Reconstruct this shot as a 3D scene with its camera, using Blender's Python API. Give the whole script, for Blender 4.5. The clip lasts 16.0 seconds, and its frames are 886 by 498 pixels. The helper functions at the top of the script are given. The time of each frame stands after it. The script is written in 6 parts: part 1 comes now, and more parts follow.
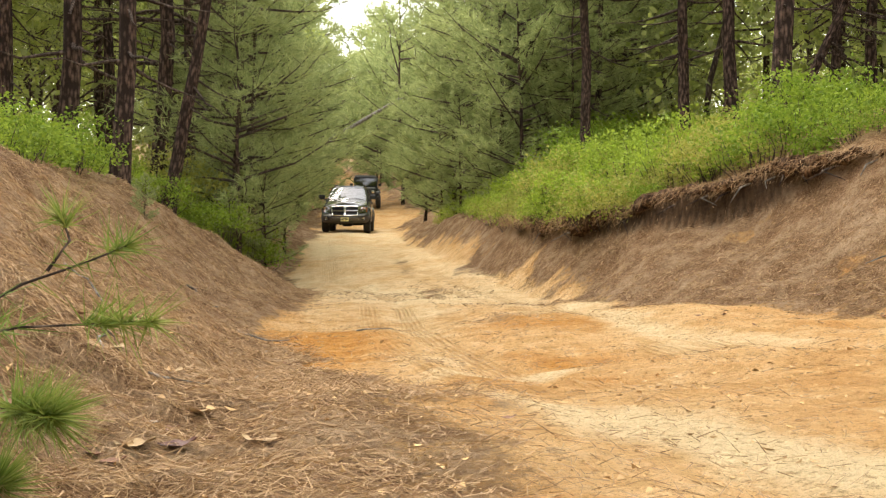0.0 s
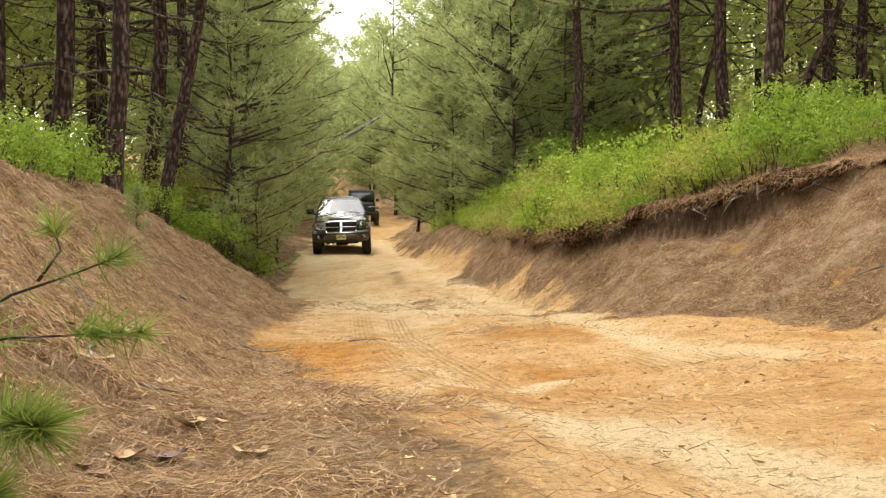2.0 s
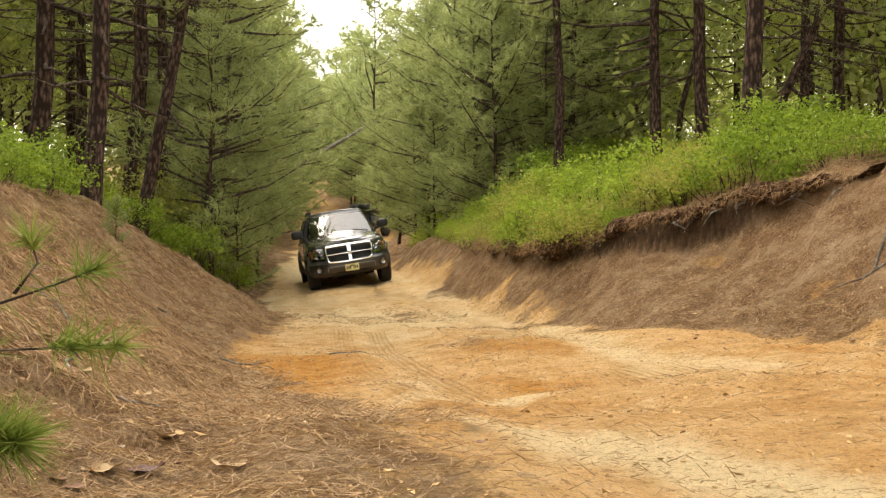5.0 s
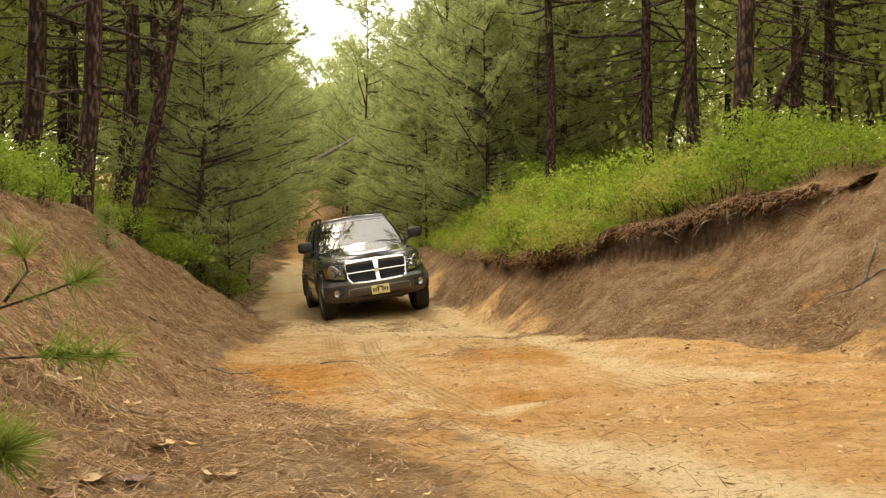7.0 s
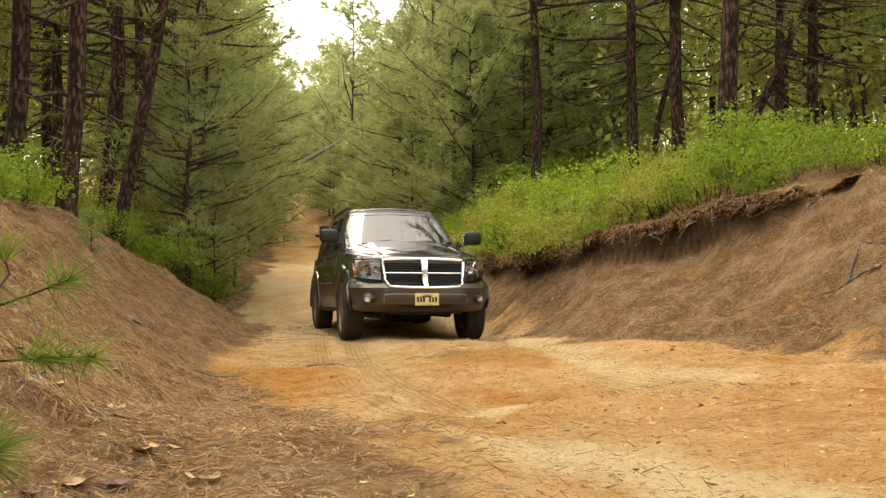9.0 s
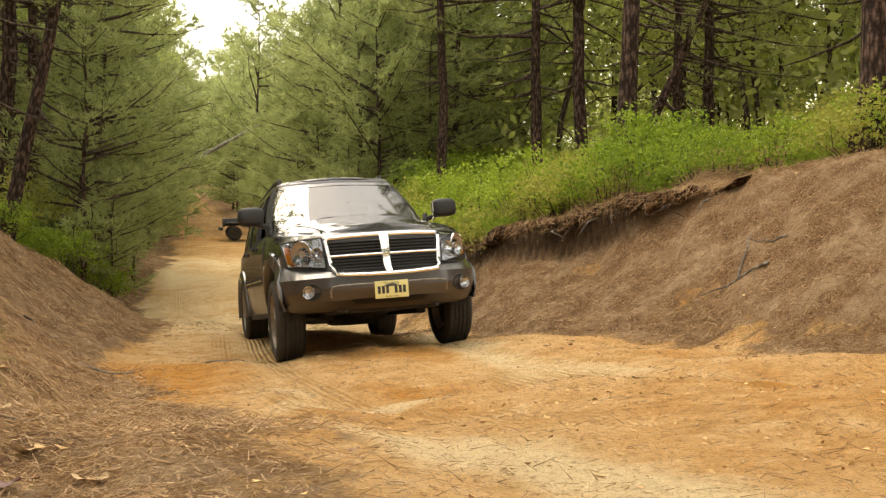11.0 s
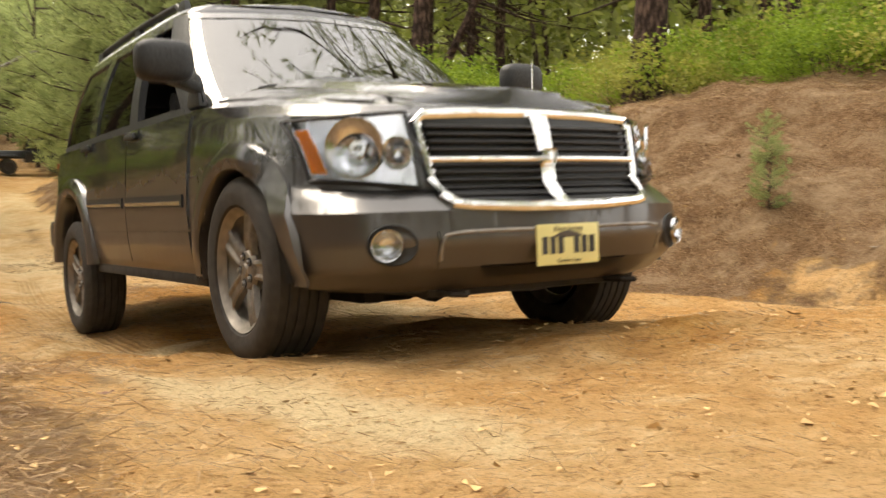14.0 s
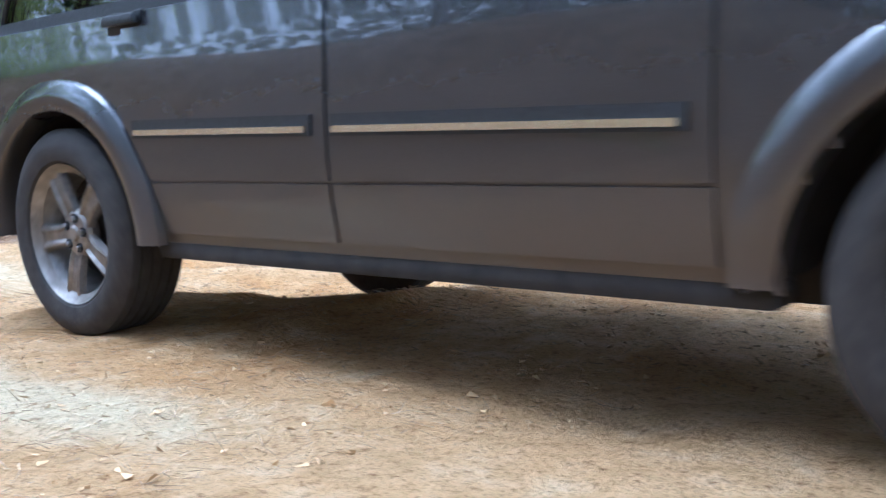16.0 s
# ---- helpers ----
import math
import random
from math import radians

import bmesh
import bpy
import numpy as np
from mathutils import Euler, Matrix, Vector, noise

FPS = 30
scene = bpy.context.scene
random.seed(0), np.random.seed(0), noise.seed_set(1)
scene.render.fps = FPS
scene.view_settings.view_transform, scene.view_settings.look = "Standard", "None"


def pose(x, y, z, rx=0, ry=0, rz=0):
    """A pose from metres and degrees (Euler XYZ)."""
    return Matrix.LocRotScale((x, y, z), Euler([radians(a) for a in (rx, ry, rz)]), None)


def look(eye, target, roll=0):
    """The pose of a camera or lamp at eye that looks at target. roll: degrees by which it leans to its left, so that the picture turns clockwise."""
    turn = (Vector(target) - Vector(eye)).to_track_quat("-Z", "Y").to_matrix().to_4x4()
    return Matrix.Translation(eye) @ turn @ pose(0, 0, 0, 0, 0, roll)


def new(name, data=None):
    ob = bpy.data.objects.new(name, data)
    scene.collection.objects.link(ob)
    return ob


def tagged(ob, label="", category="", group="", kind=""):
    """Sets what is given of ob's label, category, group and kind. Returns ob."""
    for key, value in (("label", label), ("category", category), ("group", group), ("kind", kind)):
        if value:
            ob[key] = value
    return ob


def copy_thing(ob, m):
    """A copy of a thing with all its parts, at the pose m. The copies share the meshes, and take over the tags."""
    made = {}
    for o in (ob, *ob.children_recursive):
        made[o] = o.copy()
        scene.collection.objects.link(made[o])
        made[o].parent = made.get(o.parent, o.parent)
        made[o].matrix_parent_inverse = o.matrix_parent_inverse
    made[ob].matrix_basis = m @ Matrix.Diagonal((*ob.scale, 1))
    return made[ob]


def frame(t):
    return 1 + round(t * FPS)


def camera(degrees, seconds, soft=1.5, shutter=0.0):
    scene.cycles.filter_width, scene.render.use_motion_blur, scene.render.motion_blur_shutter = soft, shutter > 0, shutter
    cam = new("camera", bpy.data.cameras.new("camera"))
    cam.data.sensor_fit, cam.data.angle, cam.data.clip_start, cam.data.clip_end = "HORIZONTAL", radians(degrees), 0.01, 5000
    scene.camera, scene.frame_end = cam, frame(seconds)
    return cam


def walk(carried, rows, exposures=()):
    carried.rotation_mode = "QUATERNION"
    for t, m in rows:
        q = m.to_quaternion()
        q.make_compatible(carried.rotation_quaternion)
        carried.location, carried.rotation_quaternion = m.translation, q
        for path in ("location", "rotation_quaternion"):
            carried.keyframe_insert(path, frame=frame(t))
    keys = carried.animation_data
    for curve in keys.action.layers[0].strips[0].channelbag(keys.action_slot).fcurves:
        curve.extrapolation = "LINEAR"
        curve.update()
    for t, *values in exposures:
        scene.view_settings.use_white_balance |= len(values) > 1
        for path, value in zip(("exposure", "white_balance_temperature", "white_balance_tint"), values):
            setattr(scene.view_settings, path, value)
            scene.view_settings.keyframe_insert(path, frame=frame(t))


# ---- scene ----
cam = camera(49.8, 16.0, soft=1.3, shutter=0.5)
METRES, EYE = 0.42, 0.6
ROWS = [
    (0.0, 0.0, 0.0, 0.0, -0.0, 0.0, -0.0),
    (0.5, 0.002, -0.0007, 0.0029, 0.07, 0.14, -0.0),
    (1.0, 0.0042, -0.0023, 0.0022, -0.24, 0.35, -0.13),
    (1.5, 0.0017, -0.0023, 0.001, -0.47, 0.49, -0.19),
    (2.0, 0.0045, -0.0029, 0.0044, -0.44, 0.64, -0.16),
    (2.5, 0.0061, -0.0043, 0.0023, -0.54, 0.71, -0.22),
    (3.0, 0.008, -0.0051, 0.0012, -0.83, 0.7, -0.28),
    (3.5, 0.0072, -0.0058, 0.0017, -0.97, 0.74, -0.25),
    (4.0, 0.0117, -0.0081, 0.0052, -1.26, 0.99, -0.28),
    (6.5, 0.0128, -0.011, 0.0061, -1.87, 1.8, -0.26),
    (7.0, 0.0115, -0.0096, 0.0033, -2.06, 1.97, -0.36),
    (7.5, 0.0129, -0.0114, 0.004, -1.95, 2.03, -0.33),
    (8.0, 0.0155, -0.0125, 0.0052, -1.87, 2.05, -0.29),
    (8.5, 0.0239, -0.0171, 0.0071, -2.21, 2.23, -0.24),
    (9.0, 0.0293, -0.0182, 0.0001, -2.86, 2.13, -0.21),
    (9.5, 0.0346, -0.0219, 0.0021, -3.31, 1.87, -0.17),
    (10.0, 0.069, -0.0528, 0.0205, -7.69, 1.98, -0.26),
    (12.5, 0.1222, -0.0823, 0.0235, -9.26, 0.09, -0.66),
    (13.0, 0.2179, -0.1267, 0.0198, -12.03, -0.95, 0.13),
    (13.5, 0.2954, -0.1748, 0.0299, -15.03, -1.03, -0.15),
    (14.0, 0.3422, -0.2176, 0.0315, -20.47, -1.6, -0.99),
    (14.5, 0.3768, -0.2268, 0.0136, -22.9, -2.27, -0.47),
    (15.0, 0.4889, -0.2721, 0.0269, -25.29, -2.53, -0.33),
    (15.5, 0.6334, -0.3576, 0.0776, -31.16, -2.56, -1.56),
    (16.0, 0.7323, -0.482, 0.1418, -34.95, -3.19, -2.4),
]
EXPOSE = [(0.0, 0.36, 6900, 10), (3.5, 0.31, 7000, 10), (6.5, 0.03, 8000, 10), (10.0, 0.03, 8000, 10), (12.5, 0.1, 7700, 10), (14.0, 0.2, 7500, 10), (15.0, 0.55, 7300, 10), (15.6, 0.75, 7000, 10), (16.0, 0.78, 4330, 10)]
walk(cam, [(t, pose(METRES * x, METRES * y, EYE + METRES * z, 90 + pitch, roll, yaw)) for t, x, y, z, yaw, pitch, roll in ROWS], EXPOSE)

# ---- world and sun: bright overcast, soft sun high over the left-hand woods ----
world = bpy.data.worlds.new("sky")
scene.world = world
world.use_nodes = True
wt = world.node_tree
sky = wt.nodes.new("ShaderNodeTexSky")
sky.sky_type = "NISHITA"
sky.sun_disc = False
SUN_EL, SUN_AZ = radians(56), radians(-38)
sky.sun_elevation, sky.sun_rotation = SUN_EL, SUN_AZ
sky.air_density, sky.dust_density, sky.ozone_density = 1.0, 6.0, 1.0
veil = wt.nodes.new("ShaderNodeMixRGB")
veil.inputs[0].default_value = 0.75
veil.inputs[2].default_value = (11.0, 11.2, 11.6, 1)
wt.links.new(sky.outputs[0], veil.inputs[1])
wt.links.new(veil.outputs[0], wt.nodes["Background"].inputs[0])
wt.nodes["Background"].inputs[1].default_value = 0.25
sun_data = bpy.data.lights.new("sun", "SUN")
sun_data.energy, sun_data.angle, sun_data.color = 2.6, radians(34), (1.0, 0.95, 0.86)
sun = new("sun", sun_data)
sun.matrix_world = look((20 * math.sin(SUN_AZ), 20 * math.cos(SUN_AZ), 20 * math.tan(SUN_EL)), (0, 0, 0))

# ---- materials ----
def material(name):
    m = bpy.data.materials.new(name)
    m.use_nodes = True
    nt = m.node_tree
    return m, nt, nt.nodes["Principled BSDF"]


def node(nt, kind, **values):
    n = nt.nodes.new(kind)
    for key, value in values.items():
        n.inputs[key.replace("_", " ")].default_value = value
    return n


def noise_tex(nt, scale, detail=6.0, rough=0.6, stretch=None, coords="Object"):
    tc = nt.nodes.new("ShaderNodeTexCoord")
    n = node(nt, "ShaderNodeTexNoise", Scale=scale, Detail=detail, Roughness=rough)
    if stretch:
        mp = node(nt, "ShaderNodeMapping", Scale=stretch)
        nt.links.new(tc.outputs[coords], mp.inputs["Vector"])
        nt.links.new(mp.outputs[0], n.inputs["Vector"])
    else:
        nt.links.new(tc.outputs[coords], n.inputs["Vector"])
    return n


def ramp(nt, source, stops):
    r = nt.nodes.new("ShaderNodeValToRGB")
    el = r.color_ramp.elements
    while len(el) < len(stops):
        el.new(0.5)
    for e, (p, c) in zip(el, stops):
        e.position = p
        e.color = (*c, 1) if len(c) == 3 else c
    nt.links.new(source, r.inputs[0])
    return r


def mix(nt, fac, a, b, mode="MIX"):
    n = nt.nodes.new("ShaderNodeMixRGB")
    n.blend_type = mode
    for value, socket in ((fac, n.inputs[0]), (a, n.inputs[1]), (b, n.inputs[2])):
        if hasattr(value, "is_output"):
            nt.links.new(value, socket)
        elif isinstance(value, tuple):
            socket.default_value = (*value, 1)
        else:
            socket.default_value = value
    return n


def math_node(nt, op, a, b=0.0, clamp=False):
    n = nt.nodes.new("ShaderNodeMath")
    n.operation = op
    n.use_clamp = clamp
    for value, socket in ((a, n.inputs[0]), (b, n.inputs[1])):
        if hasattr(value, "is_output"):
            nt.links.new(value, socket)
        else:
            socket.default_value = value
    return n


def bump(nt, height, strength, distance, bsdf):
    b = node(nt, "ShaderNodeBump", Strength=strength, Distance=distance)
    nt.links.new(height, b.inputs["Height"])
    nt.links.new(b.outputs[0], bsdf.inputs["Normal"])
    return b


def simple(name, color, rough=0.5, metal=0.0, grain=0.0, scale=40.0):
    m, nt, p = material(name)
    p.inputs["Roughness"].default_value, p.inputs["Metallic"].default_value = rough, metal
    p.inputs["Base Color"].default_value = (*color, 1)
    if grain:
        n = noise_tex(nt, scale)
        lo, hi = tuple(c * (1 - grain) for c in color), tuple(min(1, c * (1 + grain)) for c in color)
        nt.links.new(ramp(nt, n.outputs[0], [(0.3, lo), (0.7, hi)]).outputs[0], p.inputs["Base Color"])
        bump(nt, n.outputs[0], 0.3, 0.01, p)
    return m


def ground_material():
    m, nt, p = material("ground_soil")
    p.inputs["Roughness"].default_value = 0.95
    p.inputs["Specular IOR Level"].default_value = 0.15
    at = {}
    for key in ("litter", "orange", "soil", "track", "pale"):
        a = nt.nodes.new("ShaderNodeAttribute")
        a.attribute_name = key
        at[key] = a.outputs["Fac"]
    big = noise_tex(nt, 0.9, 8, 0.65)
    mid = noise_tex(nt, 6.0, 8, 0.7)
    fine = noise_tex(nt, 90.0, 4, 0.7)
    pale = ramp(nt, mid.outputs[0], [(0.25, (0.56, 0.35, 0.14)), (0.5, (0.77, 0.5, 0.24)), (0.75, (0.88, 0.66, 0.38))])
    rust = ramp(nt, mid.outputs[0], [(0.25, (0.42, 0.17, 0.035)), (0.55, (0.66, 0.33, 0.085)), (0.8, (0.78, 0.48, 0.17))])
    om = math_node(nt, "ADD", at["orange"], math_node(nt, "MULTIPLY", math_node(nt, "SUBTRACT", big.outputs[0], 0.5).outputs[0], 2.2).outputs[0], True)
    sand = mix(nt, ramp(nt, om.outputs[0], [(0.08, (0, 0, 0)), (0.85, (1, 1, 1))]).outputs[0], pale.outputs[0], rust.outputs[0])
    crumb = noise_tex(nt, 30.0, 6, 0.75)
    pm = math_node(nt, "ADD", at["pale"], math_node(nt, "MULTIPLY", math_node(nt, "SUBTRACT", mid.outputs[0], 0.5).outputs[0], 1.1).outputs[0], True)
    sand = mix(nt, ramp(nt, pm.outputs[0], [(0.15, (0, 0, 0)), (0.75, (0.85, 0.85, 0.85))]).outputs[0], sand.outputs[0], (0.9, 0.74, 0.46))
    grains = ramp(nt, fine.outputs[0], [(0.3, (0.5, 0.44, 0.38)), (0.48, (1, 1, 1)), (0.8, (1.0, 1.0, 1.0))])
    lumps = ramp(nt, crumb.outputs[0], [(0.34, (0.44, 0.33, 0.24)), (0.46, (0.98, 0.94, 0.89)), (0.7, (1, 1, 1))])
    sand1 = mix(nt, 0.85, sand.outputs[0], grains.outputs[0], "MULTIPLY")
    sand2 = mix(nt, 0.85, sand1.outputs[0], lumps.outputs[0], "MULTIPLY")
    # tread prints: fine grooves along the wheel tracks
    across = nt.nodes.new("ShaderNodeAttribute")
    across.attribute_name = "across"
    groove = math_node(nt, "ADD", math_node(nt, "MULTIPLY", math_node(nt, "SINE", math_node(nt, "ADD", math_node(nt, "MULTIPLY", across.outputs["Fac"], 125.0).outputs[0], math_node(nt, "MULTIPLY", mid.outputs[0], 3.0).outputs[0]).outputs[0]).outputs[0], 0.5).outputs[0], 0.5)
    tread = math_node(nt, "MULTIPLY", groove.outputs[0], at["track"])
    sand2 = mix(nt, math_node(nt, "MULTIPLY", math_node(nt, "SUBTRACT", at["track"], tread.outputs[0]).outputs[0], 0.5).outputs[0], sand2.outputs[0], (0.5, 0.27, 0.09))
    # fallen needles: streaks in two directions
    s1 = noise_tex(nt, 30.0, 5, 0.75, (1.0, 3.2, 2.0))
    s2 = noise_tex(nt, 30.0, 5, 0.75, (3.2, 1.0, 2.0))
    st = math_node(nt, "MAXIMUM", s1.outputs[0], s2.outputs[0])
    lit = ramp(nt, st.outputs[0], [(0.44, (0.055, 0.028, 0.013)), (0.53, (0.24, 0.135, 0.065)), (0.61, (0.42, 0.26, 0.135)), (0.72, (0.68, 0.5, 0.31))])
    lit2 = mix(nt, ramp(nt, mid.outputs[0], [(0.35, (0, 0, 0)), (0.75, (0.55, 0.55, 0.55))]).outputs[0], lit.outputs[0], (0.34, 0.19, 0.095))
    mott = noise_tex(nt, 2.6, 7, 0.72)
    lit2 = mix(nt, ramp(nt, mott.outputs[0], [(0.46, (0, 0, 0)), (0.66, (0.75, 0.75, 0.75))]).outputs[0], lit2.outputs[0], (0.56, 0.4, 0.25))
    lit2 = mix(nt, ramp(nt, mott.outputs[0], [(0.3, (0.6, 0.6, 0.6)), (0.44, (0, 0, 0))]).outputs[0], lit2.outputs[0], (0.12, 0.068, 0.036))
    lm = math_node(nt, "ADD", at["litter"], math_node(nt, "MULTIPLY", math_node(nt, "SUBTRACT", mid.outputs[0], 0.5).outputs[0], 1.5).outputs[0], True)
    lm2 = math_node(nt, "ADD", lm.outputs[0], math_node(nt, "MULTIPLY", math_node(nt, "SUBTRACT", st.outputs[0], 0.58).outputs[0], 0.8).outputs[0], True)
    lmask = ramp(nt, lm2.outputs[0], [(0.38, (0, 0, 0)), (0.62, (1, 1, 1))])
    c1 = mix(nt, lmask.outputs[0], sand2.outputs[0], lit2.outputs[0])
    # bare soil of the cut ledge, darkened in colour for the overhang's shade
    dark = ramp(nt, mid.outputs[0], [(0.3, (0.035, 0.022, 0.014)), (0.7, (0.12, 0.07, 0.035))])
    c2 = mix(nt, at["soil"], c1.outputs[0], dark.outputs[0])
    nt.links.new(c2.outputs[0], p.inputs["Base Color"])
    h = math_node(nt, "ADD", math_node(nt, "ADD", math_node(nt, "MULTIPLY", fine.outputs[0], 0.5).outputs[0], math_node(nt, "MULTIPLY", crumb.outputs[0], 1.2).outputs[0]).outputs[0], math_node(nt, "ADD", mid.outputs[0], math_node(nt, "MULTIPLY", st.outputs[0], lmask.outputs[0]).outputs[0]).outputs[0])
    h = math_node(nt, "ADD", h.outputs[0], math_node(nt, "MULTIPLY", tread.outputs[0], 0.9).outputs[0])
    bump(nt, h.outputs[0], 1.0, 0.045, p)
    return m


def leaf_material(name, dark, light, scale=1.5, lucent=0.35):
    """Thin leaves: colour varies from leaf to leaf and from plant to plant."""
    m, nt, p = material(name)
    geo = nt.nodes.new("ShaderNodeNewGeometry")
    info = nt.nodes.new("ShaderNodeObjectInfo")
    n = noise_tex(nt, scale, 3)
    v = math_node(nt, "ADD", math_node(nt, "MULTIPLY", geo.outputs["Random Per Island"], 0.45).outputs[0],
                  math_node(nt, "ADD", math_node(nt, "MULTIPLY", n.outputs[0], 0.5).outputs[0], math_node(nt, "MULTIPLY", info.outputs["Random"], 0.3).outputs[0]).outputs[0])
    c = ramp(nt, v.outputs[0], [(0.25, dark), (0.95, light)])
    nt.links.new(c.outputs[0], p.inputs["Base Color"])
    p.inputs["Roughness"].default_value = 0.6
    p.inputs["Specular IOR Level"].default_value = 0.25
    tr = nt.nodes.new("ShaderNodeBsdfTranslucent")
    nt.links.new(c.outputs[0], tr.inputs[0])
    mx = nt.nodes.new("ShaderNodeMixShader")
    mx.inputs[0].default_value = lucent
    nt.links.new(p.outputs[0], mx.inputs[1])
    nt.links.new(tr.outputs[0], mx.inputs[2])
    nt.links.new(mx.outputs[0], nt.nodes["Material Output"].inputs[0])
    return m


def bark_material(name, dark, light):
    m, nt, p = material(name)
    p.inputs["Roughness"].default_value = 0.95
    p.inputs["Specular IOR Level"].default_value = 0.1
    tc = nt.nodes.new("ShaderNodeTexCoord")
    mp = node(nt, "ShaderNodeMapping", Scale=(1.0, 1.0, 0.28))
    nt.links.new(tc.outputs["Object"], mp.inputs[0])
    vo = node(nt, "ShaderNodeTexVoronoi", Scale=22.0)
    nt.links.new(mp.outputs[0], vo.inputs["Vector"])
    n = noise_tex(nt, 9.0, 8, 0.7)
    h = math_node(nt, "ADD", math_node(nt, "MULTIPLY", vo.outputs["Distance"], -0.8).outputs[0], n.outputs[0])
    c = ramp(nt, h.outputs[0], [(0.0, dark), (0.45, light), (0.75, tuple(x * 1.35 for x in light))])
    nt.links.new(c.outputs[0], p.inputs["Base Color"])
    bump(nt, h.outputs[0], 1.0, 0.03, p)
    return m


M_GROUND = ground_material()
M_BARK = bark_material("pine_bark", (0.03, 0.02, 0.016), (0.17, 0.11, 0.085))
M_TWIG = bark_material("twig_bark", (0.05, 0.036, 0.03), (0.2, 0.15, 0.12))
M_NEEDLE = leaf_material("pine_needles", (0.17, 0.2, 0.065), (0.46, 0.5, 0.19), 0.9, 0.55)
M_YOUNG = leaf_material("young_pine_needles", (0.19, 0.24, 0.09), (0.52, 0.57, 0.24), 0.9, 0.55)
M_SHRUB = leaf_material("shrub_leaves", (0.13, 0.22, 0.022), (0.42, 0.54, 0.07), 2.0, 0.45)
M_SHRUB2 = leaf_material("bronze_shrub_leaves", (0.24, 0.27, 0.05), (0.5, 0.48, 0.12), 2.0, 0.45)
M_OAK = leaf_material("spring_oak_leaves", (0.2, 0.26, 0.05), (0.5, 0.55, 0.16), 0.6, 0.5)
# leaves darkened in colour to paint shade into the unseen back woods
M_SHADED_LEAF = leaf_material("shade_darkened_leaves", (0.03, 0.045, 0.015), (0.11, 0.14, 0.05), 0.6, 0.3)
M_DRY = leaf_material("dry_needles", (0.17, 0.09, 0.04), (0.62, 0.42, 0.23), 3.0, 0.15)
M_DEADLEAF = leaf_material("dead_leaves", (0.2, 0.12, 0.07), (0.5, 0.38, 0.26), 9.0, 0.1)

# ---- ground ----
def poly_dist(px, py, pts):
    """Signed distance of points to a line of corners: positive to the left of its way. Also the place along it, 0 to 1."""
    best = np.full(px.shape, 1e9)
    sign = np.ones(px.shape)
    for (ax, ay), (bx, by) in zip(pts[:-1], pts[1:]):
        dx, dy = bx - ax, by - ay
        s = np.clip(((px - ax) * dx + (py - ay) * dy) / (dx * dx + dy * dy), 0, 1)
        d = np.hypot(px - ax - s * dx, py - ay - s * dy)
        c = dx * (py - ay) - dy * (px - ax)
        near = d < best - 1e-9
        best = np.where(near, d, best)
        sign = np.where(near, np.where(c >= 0, 1.0, -1.0), sign)
    return best * sign


# feet of the banks, and the height of the road along its way
FOOT_L = [(-1.2, -60), (-0.75, -6), (-0.5, 1.0), (-0.7, 4.0), (-1.2, 6.8), (-1.65, 10), (-2.1, 14.5), (-2.95, 18), (-3.5, 21.5), (-4.4, 30), (-5.6, 42), (-7.0, 55), (-9.6, 75), (-13.5, 100), (-19, 130), (-40, 250)]
FOOT_R = [(60, -14), (25, -7), (9, 0.6), (5.2, 4.4), (3.6, 6.7), (2.5, 9.0), (1.75, 11.2), (1.25, 14), (0.75, 17), (0.15, 20), (-0.9, 28), (-2.2, 42), (-1.6, 55), (-6.2, 75), (-10.4, 100), (-15.8, 130), (-36, 250)]
LEDGE = [(60, -8), (25, -3), (10, 3.4), (7.0, 5.9), (5.5, 8.0), (4.7, 9.6), (3.9, 11.1), (3.0, 12.3), (2.2, 13.8), (1.7, 15.5), (1.2, 18), (0.75, 21), (-0.2, 28), (-1.3, 42), (-0.6, 55), (-5.0, 75), (-9.2, 100), (-14.4, 130), (-34, 250)]
STRAW = [(0.8, -20), (0.4, 1.0), (0.08, 2.4), (-0.12, 3.4), (-0.28, 4.6), (-0.38, 5.6), (-0.52, 6.05), (-0.78, 6.35), (-1.1, 7.3), (-1.5, 8.6), (-1.78, 10.2), (-2.1, 14.5), (-2.95, 18), (-3.5, 21.5), (-4.4, 30), (-5.6, 42), (-7.0, 55), (-9.6, 75), (-40, 250)]
# low ridges pushed up by tyres: place, half sizes, turn, height
RIDGES = [(1.6, 4.35, 1.2, 0.12, -0.1, 0.05), (0.3, 3.9, 0.6, 0.1, 0.5, 0.03), (2.5, 5.6, 1.1, 0.16, 0.05, 0.05), (1.2, 6.2, 0.5, 0.3, 0.0, -0.06), (2.4, 3.2, 0.9, 0.1, 0.3, 0.035), (-0.55, 7.4, 0.1, 1.2, 0.1, 0.03), (3.3, 6.9, 0.8, 0.15, -0.4, 0.07), (3.6, 5.6, 0.7, 0.12, -0.3, 0.06), (0.5, 9.5, 0.12, 1.4, 0.2, 0.04)]
ROAD_Z = [(-60, 0.1), (0, 0.13), (2.4, 0.15), (3.2, 0.15), (4.0, 0.05), (4.8, -0.07), (6, -0.11), (7, -0.1), (8.5, -0.09), (10, -0.15), (11, -0.12), (12.5, -0.14), (14, -0.13), (16, -0.08), (18.4, 0.0), (21.4, 0.14), (25.4, 0.4), (28.6, 0.6), (32, 0.83), (38, 1.26), (46, 1.6), (55, 2.7), (75, 5.4), (100, 9.0), (130, 14.2), (160, 17), (250, 18), (700, 18)]


